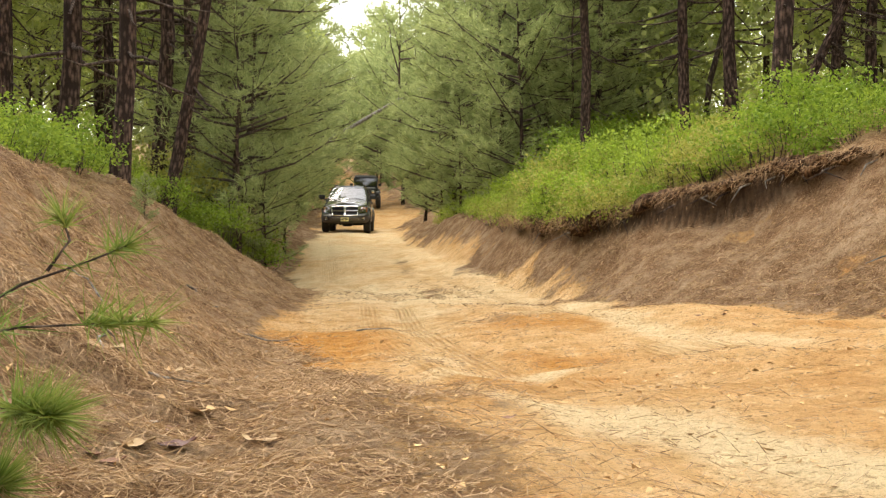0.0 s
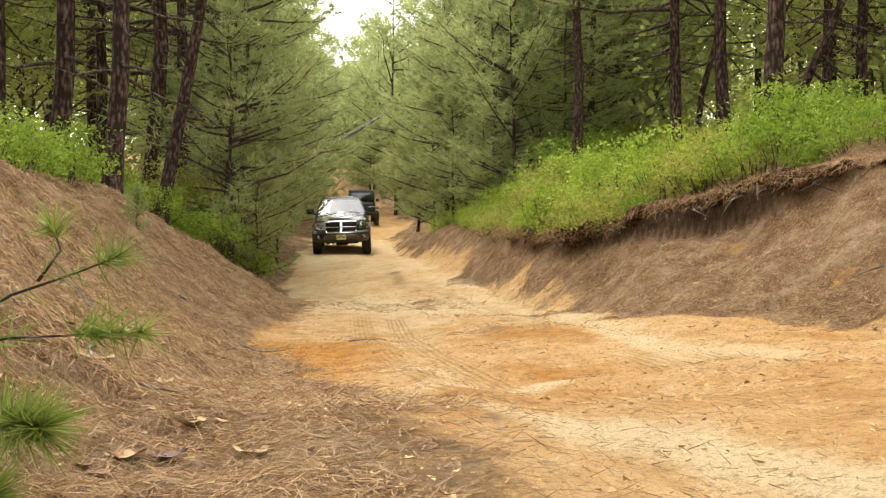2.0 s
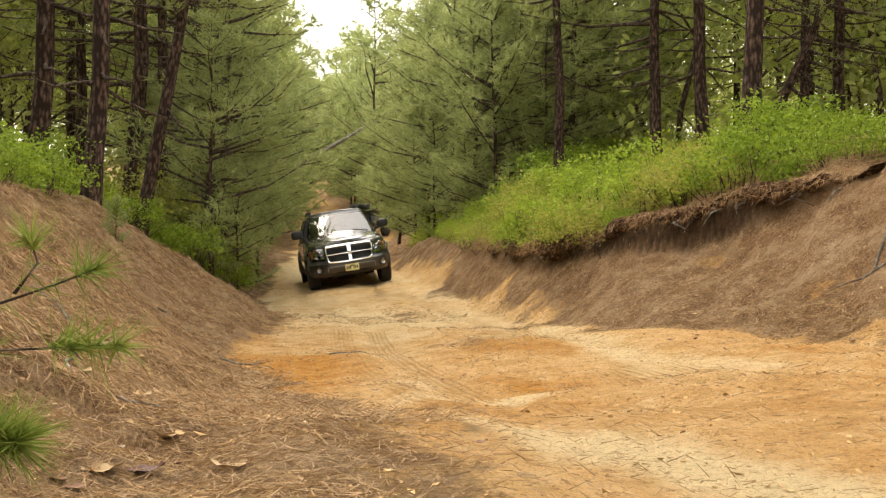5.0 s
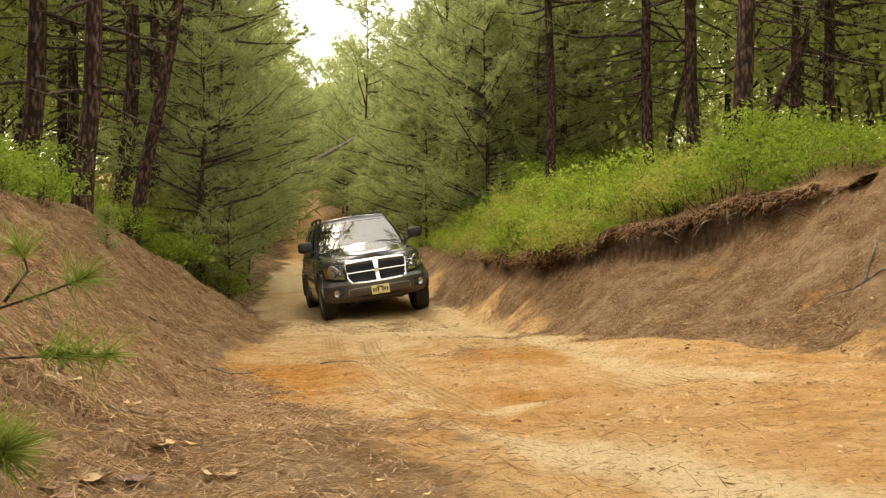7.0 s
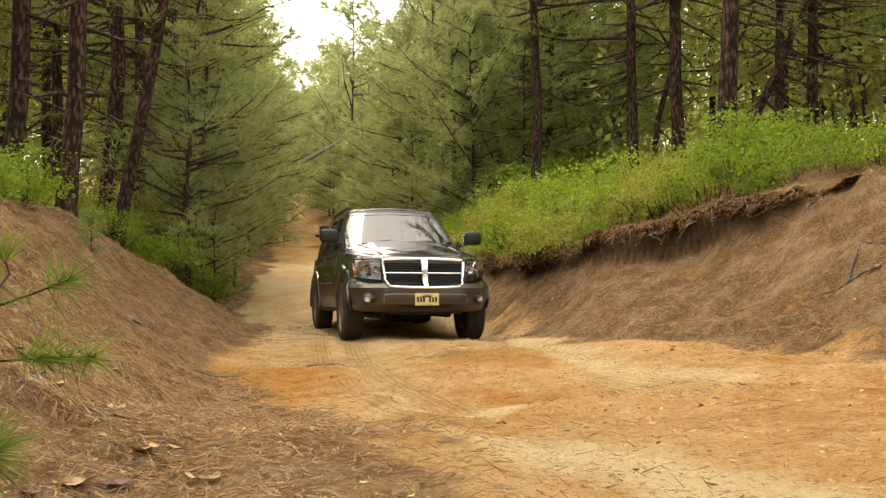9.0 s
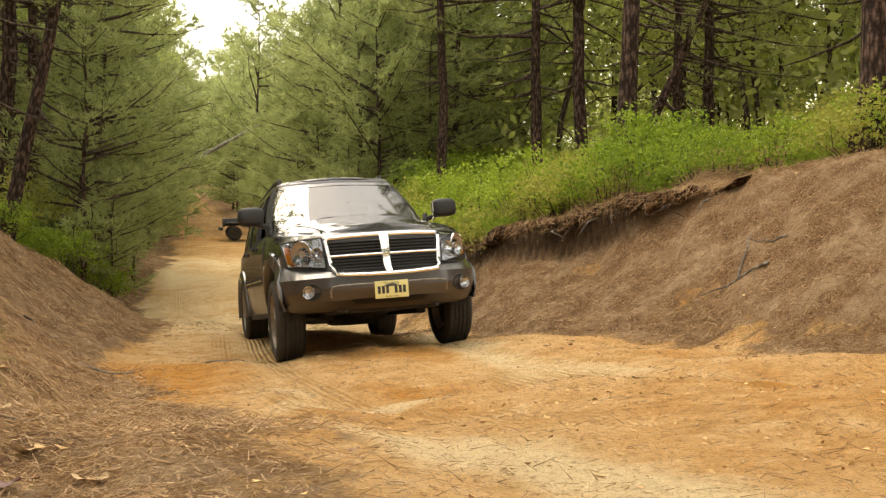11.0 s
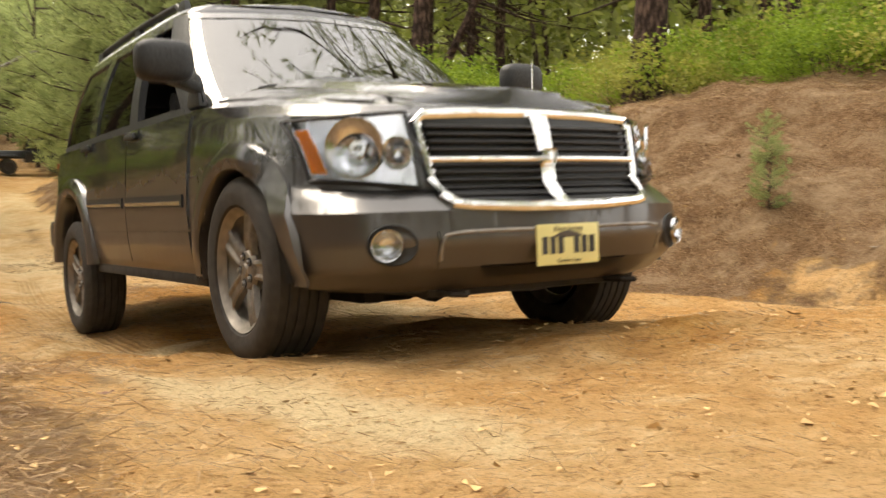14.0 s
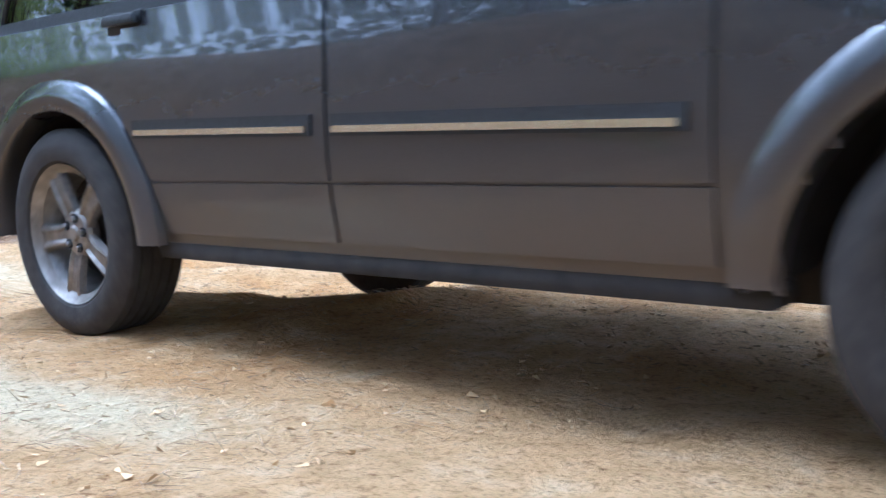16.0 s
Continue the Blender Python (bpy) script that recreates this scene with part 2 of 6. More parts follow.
def fbm(x, y, seed, octaves=4, scale=1.0):
    """Cheap smooth noise from summed sines, about -1 to 1."""
    rng = np.random.RandomState(seed)
    out, amp = np.zeros_like(x), 1.0
    for o in range(octaves):
        for k in range(4):
            a, ph = rng.uniform(0, 2 * np.pi), rng.uniform(0, 2 * np.pi)
            f = scale * 2 ** o * rng.uniform(0.7, 1.4)
            out += amp * 0.35 * np.sin(f * (x * np.cos(a) + y * np.sin(a)) + ph + 1.3 * np.sin(0.6 * f * (x * np.sin(a) - y * np.cos(a)) + ph))
        amp *= 0.55
    return out


def smooth(e0, e1, v):
    s = np.clip((v - e0) / (e1 - e0), 0, 1)
    return s * s * (3 - 2 * s)


def track_x(y):
    """The middle of the wheel tracks at y."""
    return np.interp(y, [-2, 0.5, 2.2, 4, 5.6, 7.4, 8.6, 12.6, 14.4, 16.4, 18.8, 20, 27, 33.4, 39.8, 55, 75, 100, 130, 250], [4.1, 3.1, 2.5, 1.85, 1.32, 0.86, 0.64, 0.23, -0.07, -0.58, -1.22, -1.6, -2.49, -3.3, -3.91, -5.3, -7.9, -11.7, -17, -38])


def terrain(x, y):
    """Height and the shares of litter, orange soil and bare soil darkened for undercut shade."""
    x, y = np.asarray(x, float), np.asarray(y, float)
    dl, dr = poly_dist(x, y, FOOT_L), poly_dist(x, y, FOOT_R[::-1])
    far = smooth(24, 45, y)
    z = np.interp(y, [p[0] for p in ROAD_Z], [p[1] for p in ROAD_Z])
    dlp, drp = np.maximum(dl, 0), np.maximum(dr, 0)
    wob = fbm(x, y, 3, 3, 0.8)
    # left bank
    hl = 1.88 * smooth(-0.3, 3.3, dlp + 0.16 * wob) + 0.06 * np.maximum(dlp - 3.4, 0)
    hl *= 1 - 0.6 * far
    hl *= 0.25 + 0.75 * smooth(-4, 3, y)
    # right bank with its cut ledge
    dg = poly_dist(x, y, LEDGE[::-1])
    dg = dg + 0.14 * wob * smooth(3, 0.5, np.abs(dg))
    rise = np.interp(x, [-6, -0.2, 0.7, 1.2, 1.7, 2.2, 3.0, 3.9, 4.65, 5.4, 8], [0.6, 0.6, 0.9, 0.9, 0.92, 1.05, 1.25, 1.5, 1.68, 1.75, 1.8])
    s = np.where(dg < 0, drp / np.maximum(drp - dg, 1e-6), 1.0)
    led = smooth(-0.1, 0.04, dg) * smooth(24, 16, y) * smooth(4.7, 3.9, x)
    cut = smooth(24, 16, y) * smooth(4.7, 3.9, x)
    step = 0.12 + 0.17 * np.exp(-((x - 3.35) / 0.55) ** 2) + 0.04 * wob
    hr = rise * ((1 - step * cut) * s ** (1.0 + 0.08 * cut) + step * led) + np.interp(dg, [0, 1, 2.5, 5, 12, 40], [0, 0.22, 0.62, 0.95, 1.4, 2.0])
    hr *= 1 - 0.55 * far
    z = z + hl + hr
    lean = np.interp(y, [0, 3, 9, 11, 14, 16.5, 19, 24, 30, 36], [0.05, 0.07, 0.075, 0.04, 0.02, 0.09, 0.16, 0.13, 0.06, 0.0])
    z = z + np.clip((x - track_x(y)), -1.6, 1.6) * lean * smooth(30, 25, y + 0 * x)
    # ruts, tyre ridges and lumps
    road = smooth(0.35, -0.3, dl) * smooth(0.5, -0.3, dr)
    off = x - track_x(y)
    rut = np.exp(-((np.abs(off) - 0.82) / 0.2) ** 2)
    z -= 0.045 * rut * road * smooth(2.0, 5, y)
    z += road * (0.022 * fbm(x, y, 11, 4, 1.7) + 0.006 * fbm(x, y, 12, 3, 9.0))
    z += (1 - road) * (0.065 * fbm(x, y, 13, 4, 1.6) + 0.034 * fbm(x, y, 14, 3, 6.0) + 0.016 * fbm(x, y, 15, 3, 17.0))
    ridge = np.exp(-((dl + 1.1 + 0.25 * wob) / 0.12) ** 2) * smooth(3.5, 5, y) * smooth(9.5, 8, y)
    z += 0.035 * ridge
    edge = poly_dist(x, y, STRAW)
    litter = np.maximum(smooth(-0.45, 0.35, edge + 0.3 * wob + 0.12 * fbm(x, y, 41, 3, 5.0)), smooth(-0.4, 0.6, dr + 0.4 * wob + 0.22 * fbm(x, y, 68, 3, 4.0)))
    fore = smooth(4.6, 3.0, y + 0.5 * x * smooth(0, 3, x) + 0.3 * wob) * smooth(-1.2, 3.0, 2.2 - x)
    litter = np.maximum(litter, 0.24 * fore)
    for cx, cy, rx, ry, turn, up in RIDGES:
        u, v = (x - cx) * math.cos(turn) + (y - cy) * math.sin(turn), (y - cy) * math.cos(turn) - (x - cx) * math.sin(turn)
        z += up * np.exp(-(u / rx) ** 2 - ((v + 0.06 * wob) / ry) ** 2)
    litter = np.maximum(litter, smooth(0.0, 0.5, dl))
    spot = lambda cx, cy, rx, ry, turn=0.0: np.exp(-(((x - cx) * math.cos(turn) + (y - cy) * math.sin(turn)) / rx) ** 2 - (((y - cy) * math.cos(turn) - (x - cx) * math.sin(turn)) / ry) ** 2)
    orange = 0.26 + 0.62 * spot(-1.0, 8.4, 0.5, 2.3, -0.12) + 0.5 * spot(-0.5, 6.7, 0.6, 0.7) + 0.62 * spot(1.02, 7.9, 0.5, 1.0) + 0.55 * spot(1.15, 6.5, 0.6, 0.55) + 0.42 * spot(1.5, 4.4, 1.7, 0.6, -0.1) + 0.38 * spot(2.9, 3.4, 1.5, 0.9) + 0.75 * spot(4.3, 5.9, 0.5, 0.4) + 0.4 * spot(-5.3, 58, 2, 7) + 0.5 * spot(0.6, 5.0, 0.3, 0.35)
    pale = 0.95 * spot(0.45, 5.75, 0.55, 0.2) + 0.95 * spot(0.72, 2.75, 0.2, 0.6, 0.35) + 0.6 * spot(0.32, 3.2, 0.09, 0.5, 0.4) + 0.5 * spot(1.1, 2.1, 0.2, 0.5, 0.4) + 0.5 * smooth(9.5, 12, y) * smooth(50, 35, y) * road
    pale = pale + 0.75 * spot(1.55, 7.6, 0.22, 2.4, 0.03) + 0.55 * spot(-0.15, 8.2, 0.28, 2.2, 0.12) + 0.6 * spot(2.2, 6.2, 0.2, 1.0, 0.3) + 0.6 * spot(3.5, 8.2, 0.35, 0.25) + 0.5 * spot(2.9, 10.2, 0.6, 0.35)
    rubbed = 0.35 * fbm(x, y, 61, 3, 1.9)
    orange = 0.2 + (orange - 0.2) * np.clip(0.7 + 0.75 * fbm(x, y, 67, 4, 2.1), 0.05, 1.25) - 0.6 * pale + 0.14 * rubbed
    pale = np.clip(pale + (0.22 * fbm(x, y, 51, 3, 1.3) + 0.12 * fbm(x, y, 52, 3, 4.5)) * road, 0, 1)
    litter = np.maximum(litter, 0.5 * smooth(44, 60, y))
    litter = litter * (1 - 0.35 * smooth(-0.6, 0.1, x) * smooth(5.4, 4.0, y))
    # needles gathered between the wheel tracks and in the swale, sand laid bare on the right bank
    drift = 0.5 * spot(-0.8, 20, 0.28, 4.5, 0.1) + 0.5 * spot(-0.7, 14.6, 1.3, 1.1) + 0.55 * spot(1.2, 11.7, 0.9, 0.5, -0.1) + 0.45 * spot(0.55, 9.0, 0.4, 1.2, 0.1)
    litter = np.maximum(litter, drift * (0.8 + 0.35 * fbm(x, y, 62, 3, 3.0)))
    bare = 0.8 * smooth(0.1, 1.0, fbm(x, y, 63, 5, 2.2)) * smooth(0.0, 0.4, dr) * smooth(0.1, -0.5, dg) + 0.7 * spot(3.6, 8.5, 0.7, 0.3) + 0.8 * spot(1.7, 12.4, 0.5, 0.5) + 0.6 * spot(3.5, 11.0, 0.35, 0.3)
    litter = litter * (1 - 0.4 * np.clip(bare, 0, 1))
    litter = np.clip(litter + 0.1 * np.clip(fbm(x, y, 64, 4, 2.3), -0.2, 1) * road, 0, 1)
    # bare cut face below the lip, with its shade painted in
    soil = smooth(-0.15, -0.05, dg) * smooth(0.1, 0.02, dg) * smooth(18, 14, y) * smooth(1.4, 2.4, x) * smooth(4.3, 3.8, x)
    return z, litter, orange, soil, pale


def track_mask(x, y):
    off = np.abs(np.abs(x - track_x(y)) - 0.82)
    other = np.abs(np.abs(x - track_x(y) + 0.42) - 0.82)
    return np.maximum(smooth(0.16, 0.09, off), 0.8 * smooth(0.15, 0.09, other)) * smooth(2.5, 4, y) * smooth(30, 14, y) * smooth(-0.6, 0.2, fbm(x, y, 21, 3, 1.1))


def height(x, y):
    return float(terrain(np.array([x]), np.array([y]))[0][0])


def spaced(*runs):
    out = []
    for a, b, step in runs:
        out += list(np.arange(a, b, step))
    return np.array(out + [runs[-1][1]])


def mesh_of(name, verts, faces, mat=None, flat=False):
    me = bpy.data.meshes.new(name)
    me.from_pydata([tuple(v) for v in verts], [], [tuple(f) for f in faces])
    if mat:
        me.materials.append(mat)
    if not flat:
        me.polygons.foreach_set("use_smooth", [True] * len(me.polygons))
    me.update()
    return me


def grid_mesh(name, P, mat):
    """A sheet from an array of places (rows, columns, 3)."""
    r, c = P.shape[:2]
    me = bpy.data.meshes.new(name)
    i = np.arange(r * c).reshape(r, c)
    f = np.stack([i[:-1, :-1], i[:-1, 1:], i[1:, 1:], i[1:, :-1]], -1).reshape(-1, 4)
    me.vertices.add(r * c)
    me.vertices.foreach_set("co", P.reshape(-1).astype(np.float32))
    me.loops.add(f.size)
    me.loops.foreach_set("vertex_index", f.reshape(-1).astype(np.int32))
    me.polygons.add(len(f))
    me.polygons.foreach_set("loop_start", np.arange(0, f.size, 4, dtype=np.int32))
    me.polygons.foreach_set("use_smooth", np.ones(len(f), dtype=bool))
    me.materials.append(mat)
    me.update(calc_edges=True)
    me.validate()
    return me


def build_ground():
    xs = spaced((-600, -60, 60), (-60, -16, 2.0), (-16, -6, 0.4), (-6, -2.5, 0.09), (-2.5, 5.0, 0.055), (5.0, 9, 0.1), (9, 16, 0.4), (16, 60, 2.0), (60, 600, 60))
    ys = spaced((-400, -40, 60), (-40, -4, 2.0), (-4, 1, 0.2), (1, 9, 0.055), (9, 20, 0.1), (20, 45, 0.3), (45, 140, 1.5), (140, 300, 10), (300, 900, 60))
    X, Y = np.meshgrid(xs, ys)
    Z, litter, orange, soil, pale = terrain(X, Y)
    me = grid_mesh("ground", np.stack([X, Y, Z], -1), M_GROUND)
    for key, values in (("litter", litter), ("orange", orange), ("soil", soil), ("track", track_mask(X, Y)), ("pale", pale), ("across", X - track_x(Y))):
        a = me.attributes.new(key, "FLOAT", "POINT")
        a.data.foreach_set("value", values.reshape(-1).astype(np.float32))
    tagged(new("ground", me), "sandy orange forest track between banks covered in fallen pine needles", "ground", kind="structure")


build_ground()

# ---- plants ----
def loose_mesh(name, V, sides, mats, slots=None, smooth_shade=True):
    """A mesh of many separate faces with that many sides; V: (n * sides, 3)."""
    n = len(V) // sides
    me = bpy.data.meshes.new(name)
    me.vertices.add(len(V))
    me.vertices.foreach_set("co", np.asarray(V, np.float32).reshape(-1))
    me.loops.add(len(V))
    me.loops.foreach_set("vertex_index", np.arange(len(V), dtype=np.int32))
    me.polygons.add(n)
    me.polygons.foreach_set("loop_start", np.arange(0, len(V), sides, dtype=np.int32))
    for m in mats:
        me.materials.append(m)
    if slots is not None:
        me.polygons.foreach_set("material_index", np.asarray(slots, np.int32))
    me.update(calc_edges=True)
    return me


def unit(v):
    return v / np.maximum(np.linalg.norm(v, axis=-1, keepdims=True), 1e-9)


def blades(base, way, length, width, rng):
    """Thin three-cornered needles from base along way."""
    side = unit(np.cross(way, rng.normal(size=way.shape))) * (np.asarray(width)[..., None] if np.ndim(width) else width)
    tip = base + way * (np.asarray(length)[..., None] if np.ndim(length) else length)
    return np.stack([base - side, base + side, tip], 1).reshape(-1, 3)


def leaf_quads(centre, size, rng, flat=0.0):
    """Small pointed leaves in all directions; flat pulls them level."""
    a = unit(rng.normal(size=centre.shape) * np.array([1, 1, 1 - 0.6 * flat]))
    b = unit(np.cross(a, rng.normal(size=centre.shape) + np.array([0, 0, 2.5 * flat])))
    s = size[:, None]
    return np.stack([centre - a * s, centre + b * s * 0.62, centre + a * s, centre - b * s * 0.62], 1).reshape(-1, 3)


def tube(path, radii, sides=6):
    """Vertices and faces of a tapering round stem along a path."""
    path = np.asarray(path, float)
    n = len(path)
    way = unit(np.gradient(path, axis=0))
    up = np.where(np.abs(way[:, 2:3]) > 0.9, np.array([[1.0, 0, 0]]), np.array([[0, 0, 1.0]]))
    a = unit(np.cross(way, up))
    b = np.cross(way, a)
    ang = np.linspace(0, 2 * np.pi, sides, endpoint=False)
    V = (path[:, None] + np.asarray(radii)[:, None, None] * (np.cos(ang)[None, :, None] * a[:, None] + np.sin(ang)[None, :, None] * b[:, None])).reshape(-1, 3)
    F = [(i * sides + k, i * sides + (k + 1) % sides, (i + 1) * sides + (k + 1) % sides, (i + 1) * sides + k) for i in range(n - 1) for k in range(sides)]
    F.append(tuple(range((n - 1) * sides, n * sides)))
    return V, F


def joined(tubes):
    V, F, k = [], [], 0
    for v, f in tubes:
        V.append(v)
        F += [tuple(i + k for i in q) for q in f]
        k += len(v)
    return np.concatenate(V), F


def pine(name, seed, tall, radius, crown_from, reach, limbs, tufts, mat, label, lean=0.0, needle=0.17, dead=8, soft=0.0, per=9):
    """A pine: trunk with limbs, and a crown of needle tufts. Its foot is at the origin."""
    rng = np.random.RandomState(seed)
    top = tall
    hs = np.linspace(-0.4, top, 14)
    bend = np.cumsum(rng.normal(0, 0.03, (14, 2)), axis=0) * tall / 10
    path = np.column_stack([bend[:, 0] + lean * hs, bend[:, 1], hs])
    rad = radius * (1 - 0.88 * (np.clip(hs, 0, top) / top) ** 1.1) * (1 + 0.35 * np.exp(-np.clip(hs, 0, 9) / 0.25))
    trunk_v, trunk_f = tube(path, rad, 12)
    ob = tagged(new(name, None), label, "tree")
    ob.empty_display_size = 0.2
    t = new("trunk", mesh_of("trunk", trunk_v, trunk_f, M_BARK))
    t.parent = ob

    def at(h):
        return np.array([np.interp(h, hs, path[:, i]) for i in range(3)])

    stems, base, way = [], [], []
    for k in range(limbs + dead):
        bare = k >= limbs
        u = rng.uniform(0, 1)
        h = (rng.uniform(0.12, crown_from + 0.1) if bare else crown_from + (1 - crown_from) * (u ** 1.05)) * top
        shape = math.sin(math.pi * (0.25 + 0.72 * min(1, max(0, (h / top - crown_from) / (1 - crown_from))))) if not bare else 0.6
        ln = max(0.25, reach * shape * rng.uniform(0.45, 1.3)) * (rng.uniform(0.3, 0.8) if bare else 1)
        az = rng.uniform(0, 2 * np.pi)
        p0 = at(h)
        ss = np.linspace(0, 1, 5)
        d = np.array([math.cos(az), math.sin(az), 0])
        rise = rng.uniform(-0.15, 0.35) + 0.5 * (h / top - 0.6) + 0.45 * soft
        pts = p0 + d * (ss * ln)[:, None] + np.array([0, 0, 1.0]) * (rise * ss * ln + 0.18 * ln * ss ** 2 - (0.3 * ln * ss if bare else 0))[:, None] + rng.normal(0, 0.03 * ln, (5, 3)) * ss[:, None]
        r0 = min(0.05, 0.012 + 0.016 * ln) * (1 - 0.5 * soft)
        stems.append(tube(pts, r0 * (1 - 0.8 * ss), 4))
        if bare:
            continue
        nt = max(4, int(tufts * ln / reach * rng.uniform(0.8, 1.2)))
        s = rng.uniform(0.25, 1.02, nt) ** 0.8
        spot = np.column_stack([np.interp(s, ss, pts[:, i]) for i in range(3)])
        outw = rng.normal(0, 1, (nt, 3)) * np.array([1, 1, 0.55])
        spread = (0.12 + 0.1 * soft + (0.22 + 0.16 * soft) * ln * (1.05 - s))[:, None] * rng.uniform(0.3, 1.0, (nt, 1))
        tip = spot + unit(outw) * spread + np.array([0, 0, 0.05])
        base.append(tip)
        way.append(unit(outw * 0.5 + d * 0.8 + np.array([0, 0, 0.45])))
        for j in range(0, nt, 5):
            stems.append(tube(np.array([spot[j], tip[j]]), [0.008, 0.004], 3))
    v, f = joined(stems)
    b = tagged(new("limb", mesh_of("limb", v, f, M_TWIG)), kind="stuff")
    b.parent = ob
    base, way = np.concatenate(base), np.concatenate(way)
    nb = np.repeat(base, per, 0)
    nw = unit(np.repeat(way, per, 0) * 0.75 + rng.normal(0, 0.52, (len(nb), 3)))
    nb = nb - np.repeat(way, per, 0) * rng.uniform(0, 0.16, (len(nb), 1))
    V = blades(nb, nw, rng.uniform(0.7, 1.15, len(nb)) * needle, rng.uniform(0.004, 0.009, len(nb)) * needle / 0.15, rng)
    c = new("crown", loose_mesh("crown", V, 3, [mat]))
    c.parent = ob
    return ob


def broadleaf(name, seed, tall, radius, leaves, size, mat, label):
    """A thin forest tree with forked limbs and small leaves."""
    rng = np.random.RandomState(seed)
    stems, spots = [], []

    def grow(p, d, ln, r, level):
        n = 5
        pts = [p]
        for _ in range(n):
            d = unit(d + rng.normal(0, 0.13, 3) + np.array([0, 0, 0.05]))
            pts.append(pts[-1] + d * ln / n)
        pts = np.array(pts)
        stems.append(tube(pts, np.linspace(r, r * 0.55, n + 1), 8 if level == 0 else 5))
        if level >= 1:
            k = max(2, int(leaves * ln * (1 if level > 1 else 0.5)))
            s = rng.uniform(0.1, 1.0, k)
            spots.append(np.column_stack([np.interp(s * n, np.arange(n + 1), pts[:, i]) for i in range(3)]) + rng.normal(0, 0.28, (k, 3)))
        if level < 3:
            for _ in range(rng.randint(3, 5) if level else 7):
                j = rng.randint(2, n + 1)
                out = unit(d + rng.normal(0, 0.75, 3))
                grow(pts[j], out, ln * rng.uniform(0.4, 0.6), r * 0.5 * (1 - 0.08 * j), level + 1)

    grow(np.array([0, 0, -0.3]), np.array([0.05, 0, 1.0]), tall * 0.7, radius, 0)
    ob = tagged(new(name, None), label, "tree")
    v, f = joined(stems)
    t = new("trunk", mesh_of("trunk", v, f, M_TWIG))
    t.parent = ob
    P = np.concatenate(spots)
    c = new("crown", loose_mesh("crown", leaf_quads(P, rng.uniform(0.7, 1.3, len(P)) * size, rng, 0.3), 4, [mat]))
    c.parent = ob
    return ob


def shrub(name, seed, wide, tall, leaves, size, mat, label):
    """A low leafy bush: many thin stems, leaves in clumps over an uneven dome."""
    rng = np.random.RandomState(seed)
    stems, spots = [], []
    count = 46
    for k in range(count):
        az, out = rng.uniform(0, 2 * np.pi), wide * math.sqrt(rng.uniform(0.01, 1))
        root = np.array([math.cos(az), math.sin(az), 0]) * out * 0.6 + np.array([0, 0, -0.1])
        dome = tall * math.sqrt(max(0.05, 1 - 0.8 * (out / wide) ** 2))
        tip = np.array([math.cos(az) * out, math.sin(az) * out, dome * rng.uniform(0.45, 1.12)])
        mid = (root + tip) / 2 + rng.normal(0, 0.06, 3)
        stems.append(tube(np.array([root, mid, tip]), [0.008, 0.005, 0.002], 4))
        n = leaves // count
        clump = tip + rng.normal(0, 0.11, (5, 3)) * np.array([1, 1, 0.8])
        own = clump[rng.randint(5, size=n)] + rng.normal(0, 0.07, (n, 3)) * np.array([1.15, 1.15, 0.7])
        spots.append(own)
    ob = tagged(new(name, None), label, "bush")
    v, f = joined(stems)
    b = tagged(new("stem", mesh_of("stem", v, f, M_TWIG)), kind="stuff")
    b.parent = ob
    P = np.concatenate(spots)
    c = new("foliage", loose_mesh("foliage", leaf_quads(P, rng.uniform(0.6, 1.3, len(P)) * size, rng, 0.5), 4, [mat]))
    c.parent = ob
    return ob


def put(ob, x, y, turn=0.0, size=1.0, sink=0.05, tilt=0.0):
    """A copy of a plant on the ground at x, y."""
    c = copy_thing(ob, pose(x, y, height(x, y) - sink, tilt, 0, turn))
    c.scale = (size, size, size)
    return c


def discard(*obs):
    for ob in obs:
        for o in (*ob.children_recursive, ob):
            bpy.data.objects.remove(o)


def along(points, at):
    """Place and outward normal at that many metres along a line of corners."""
    p = np.array(points, float)
    step = np.hypot(*np.diff(p, axis=0).T)
    s = np.concatenate([[0], np.cumsum(step)])
    x, y = np.interp(at, s, p[:, 0]), np.interp(at, s, p[:, 1])
    k = min(int(np.searchsorted(s, at, "right")) - 1, len(p) - 2)
    d = (p[k + 1] - p[k]) / step[k]
    return x, y, d[1], -d[0]


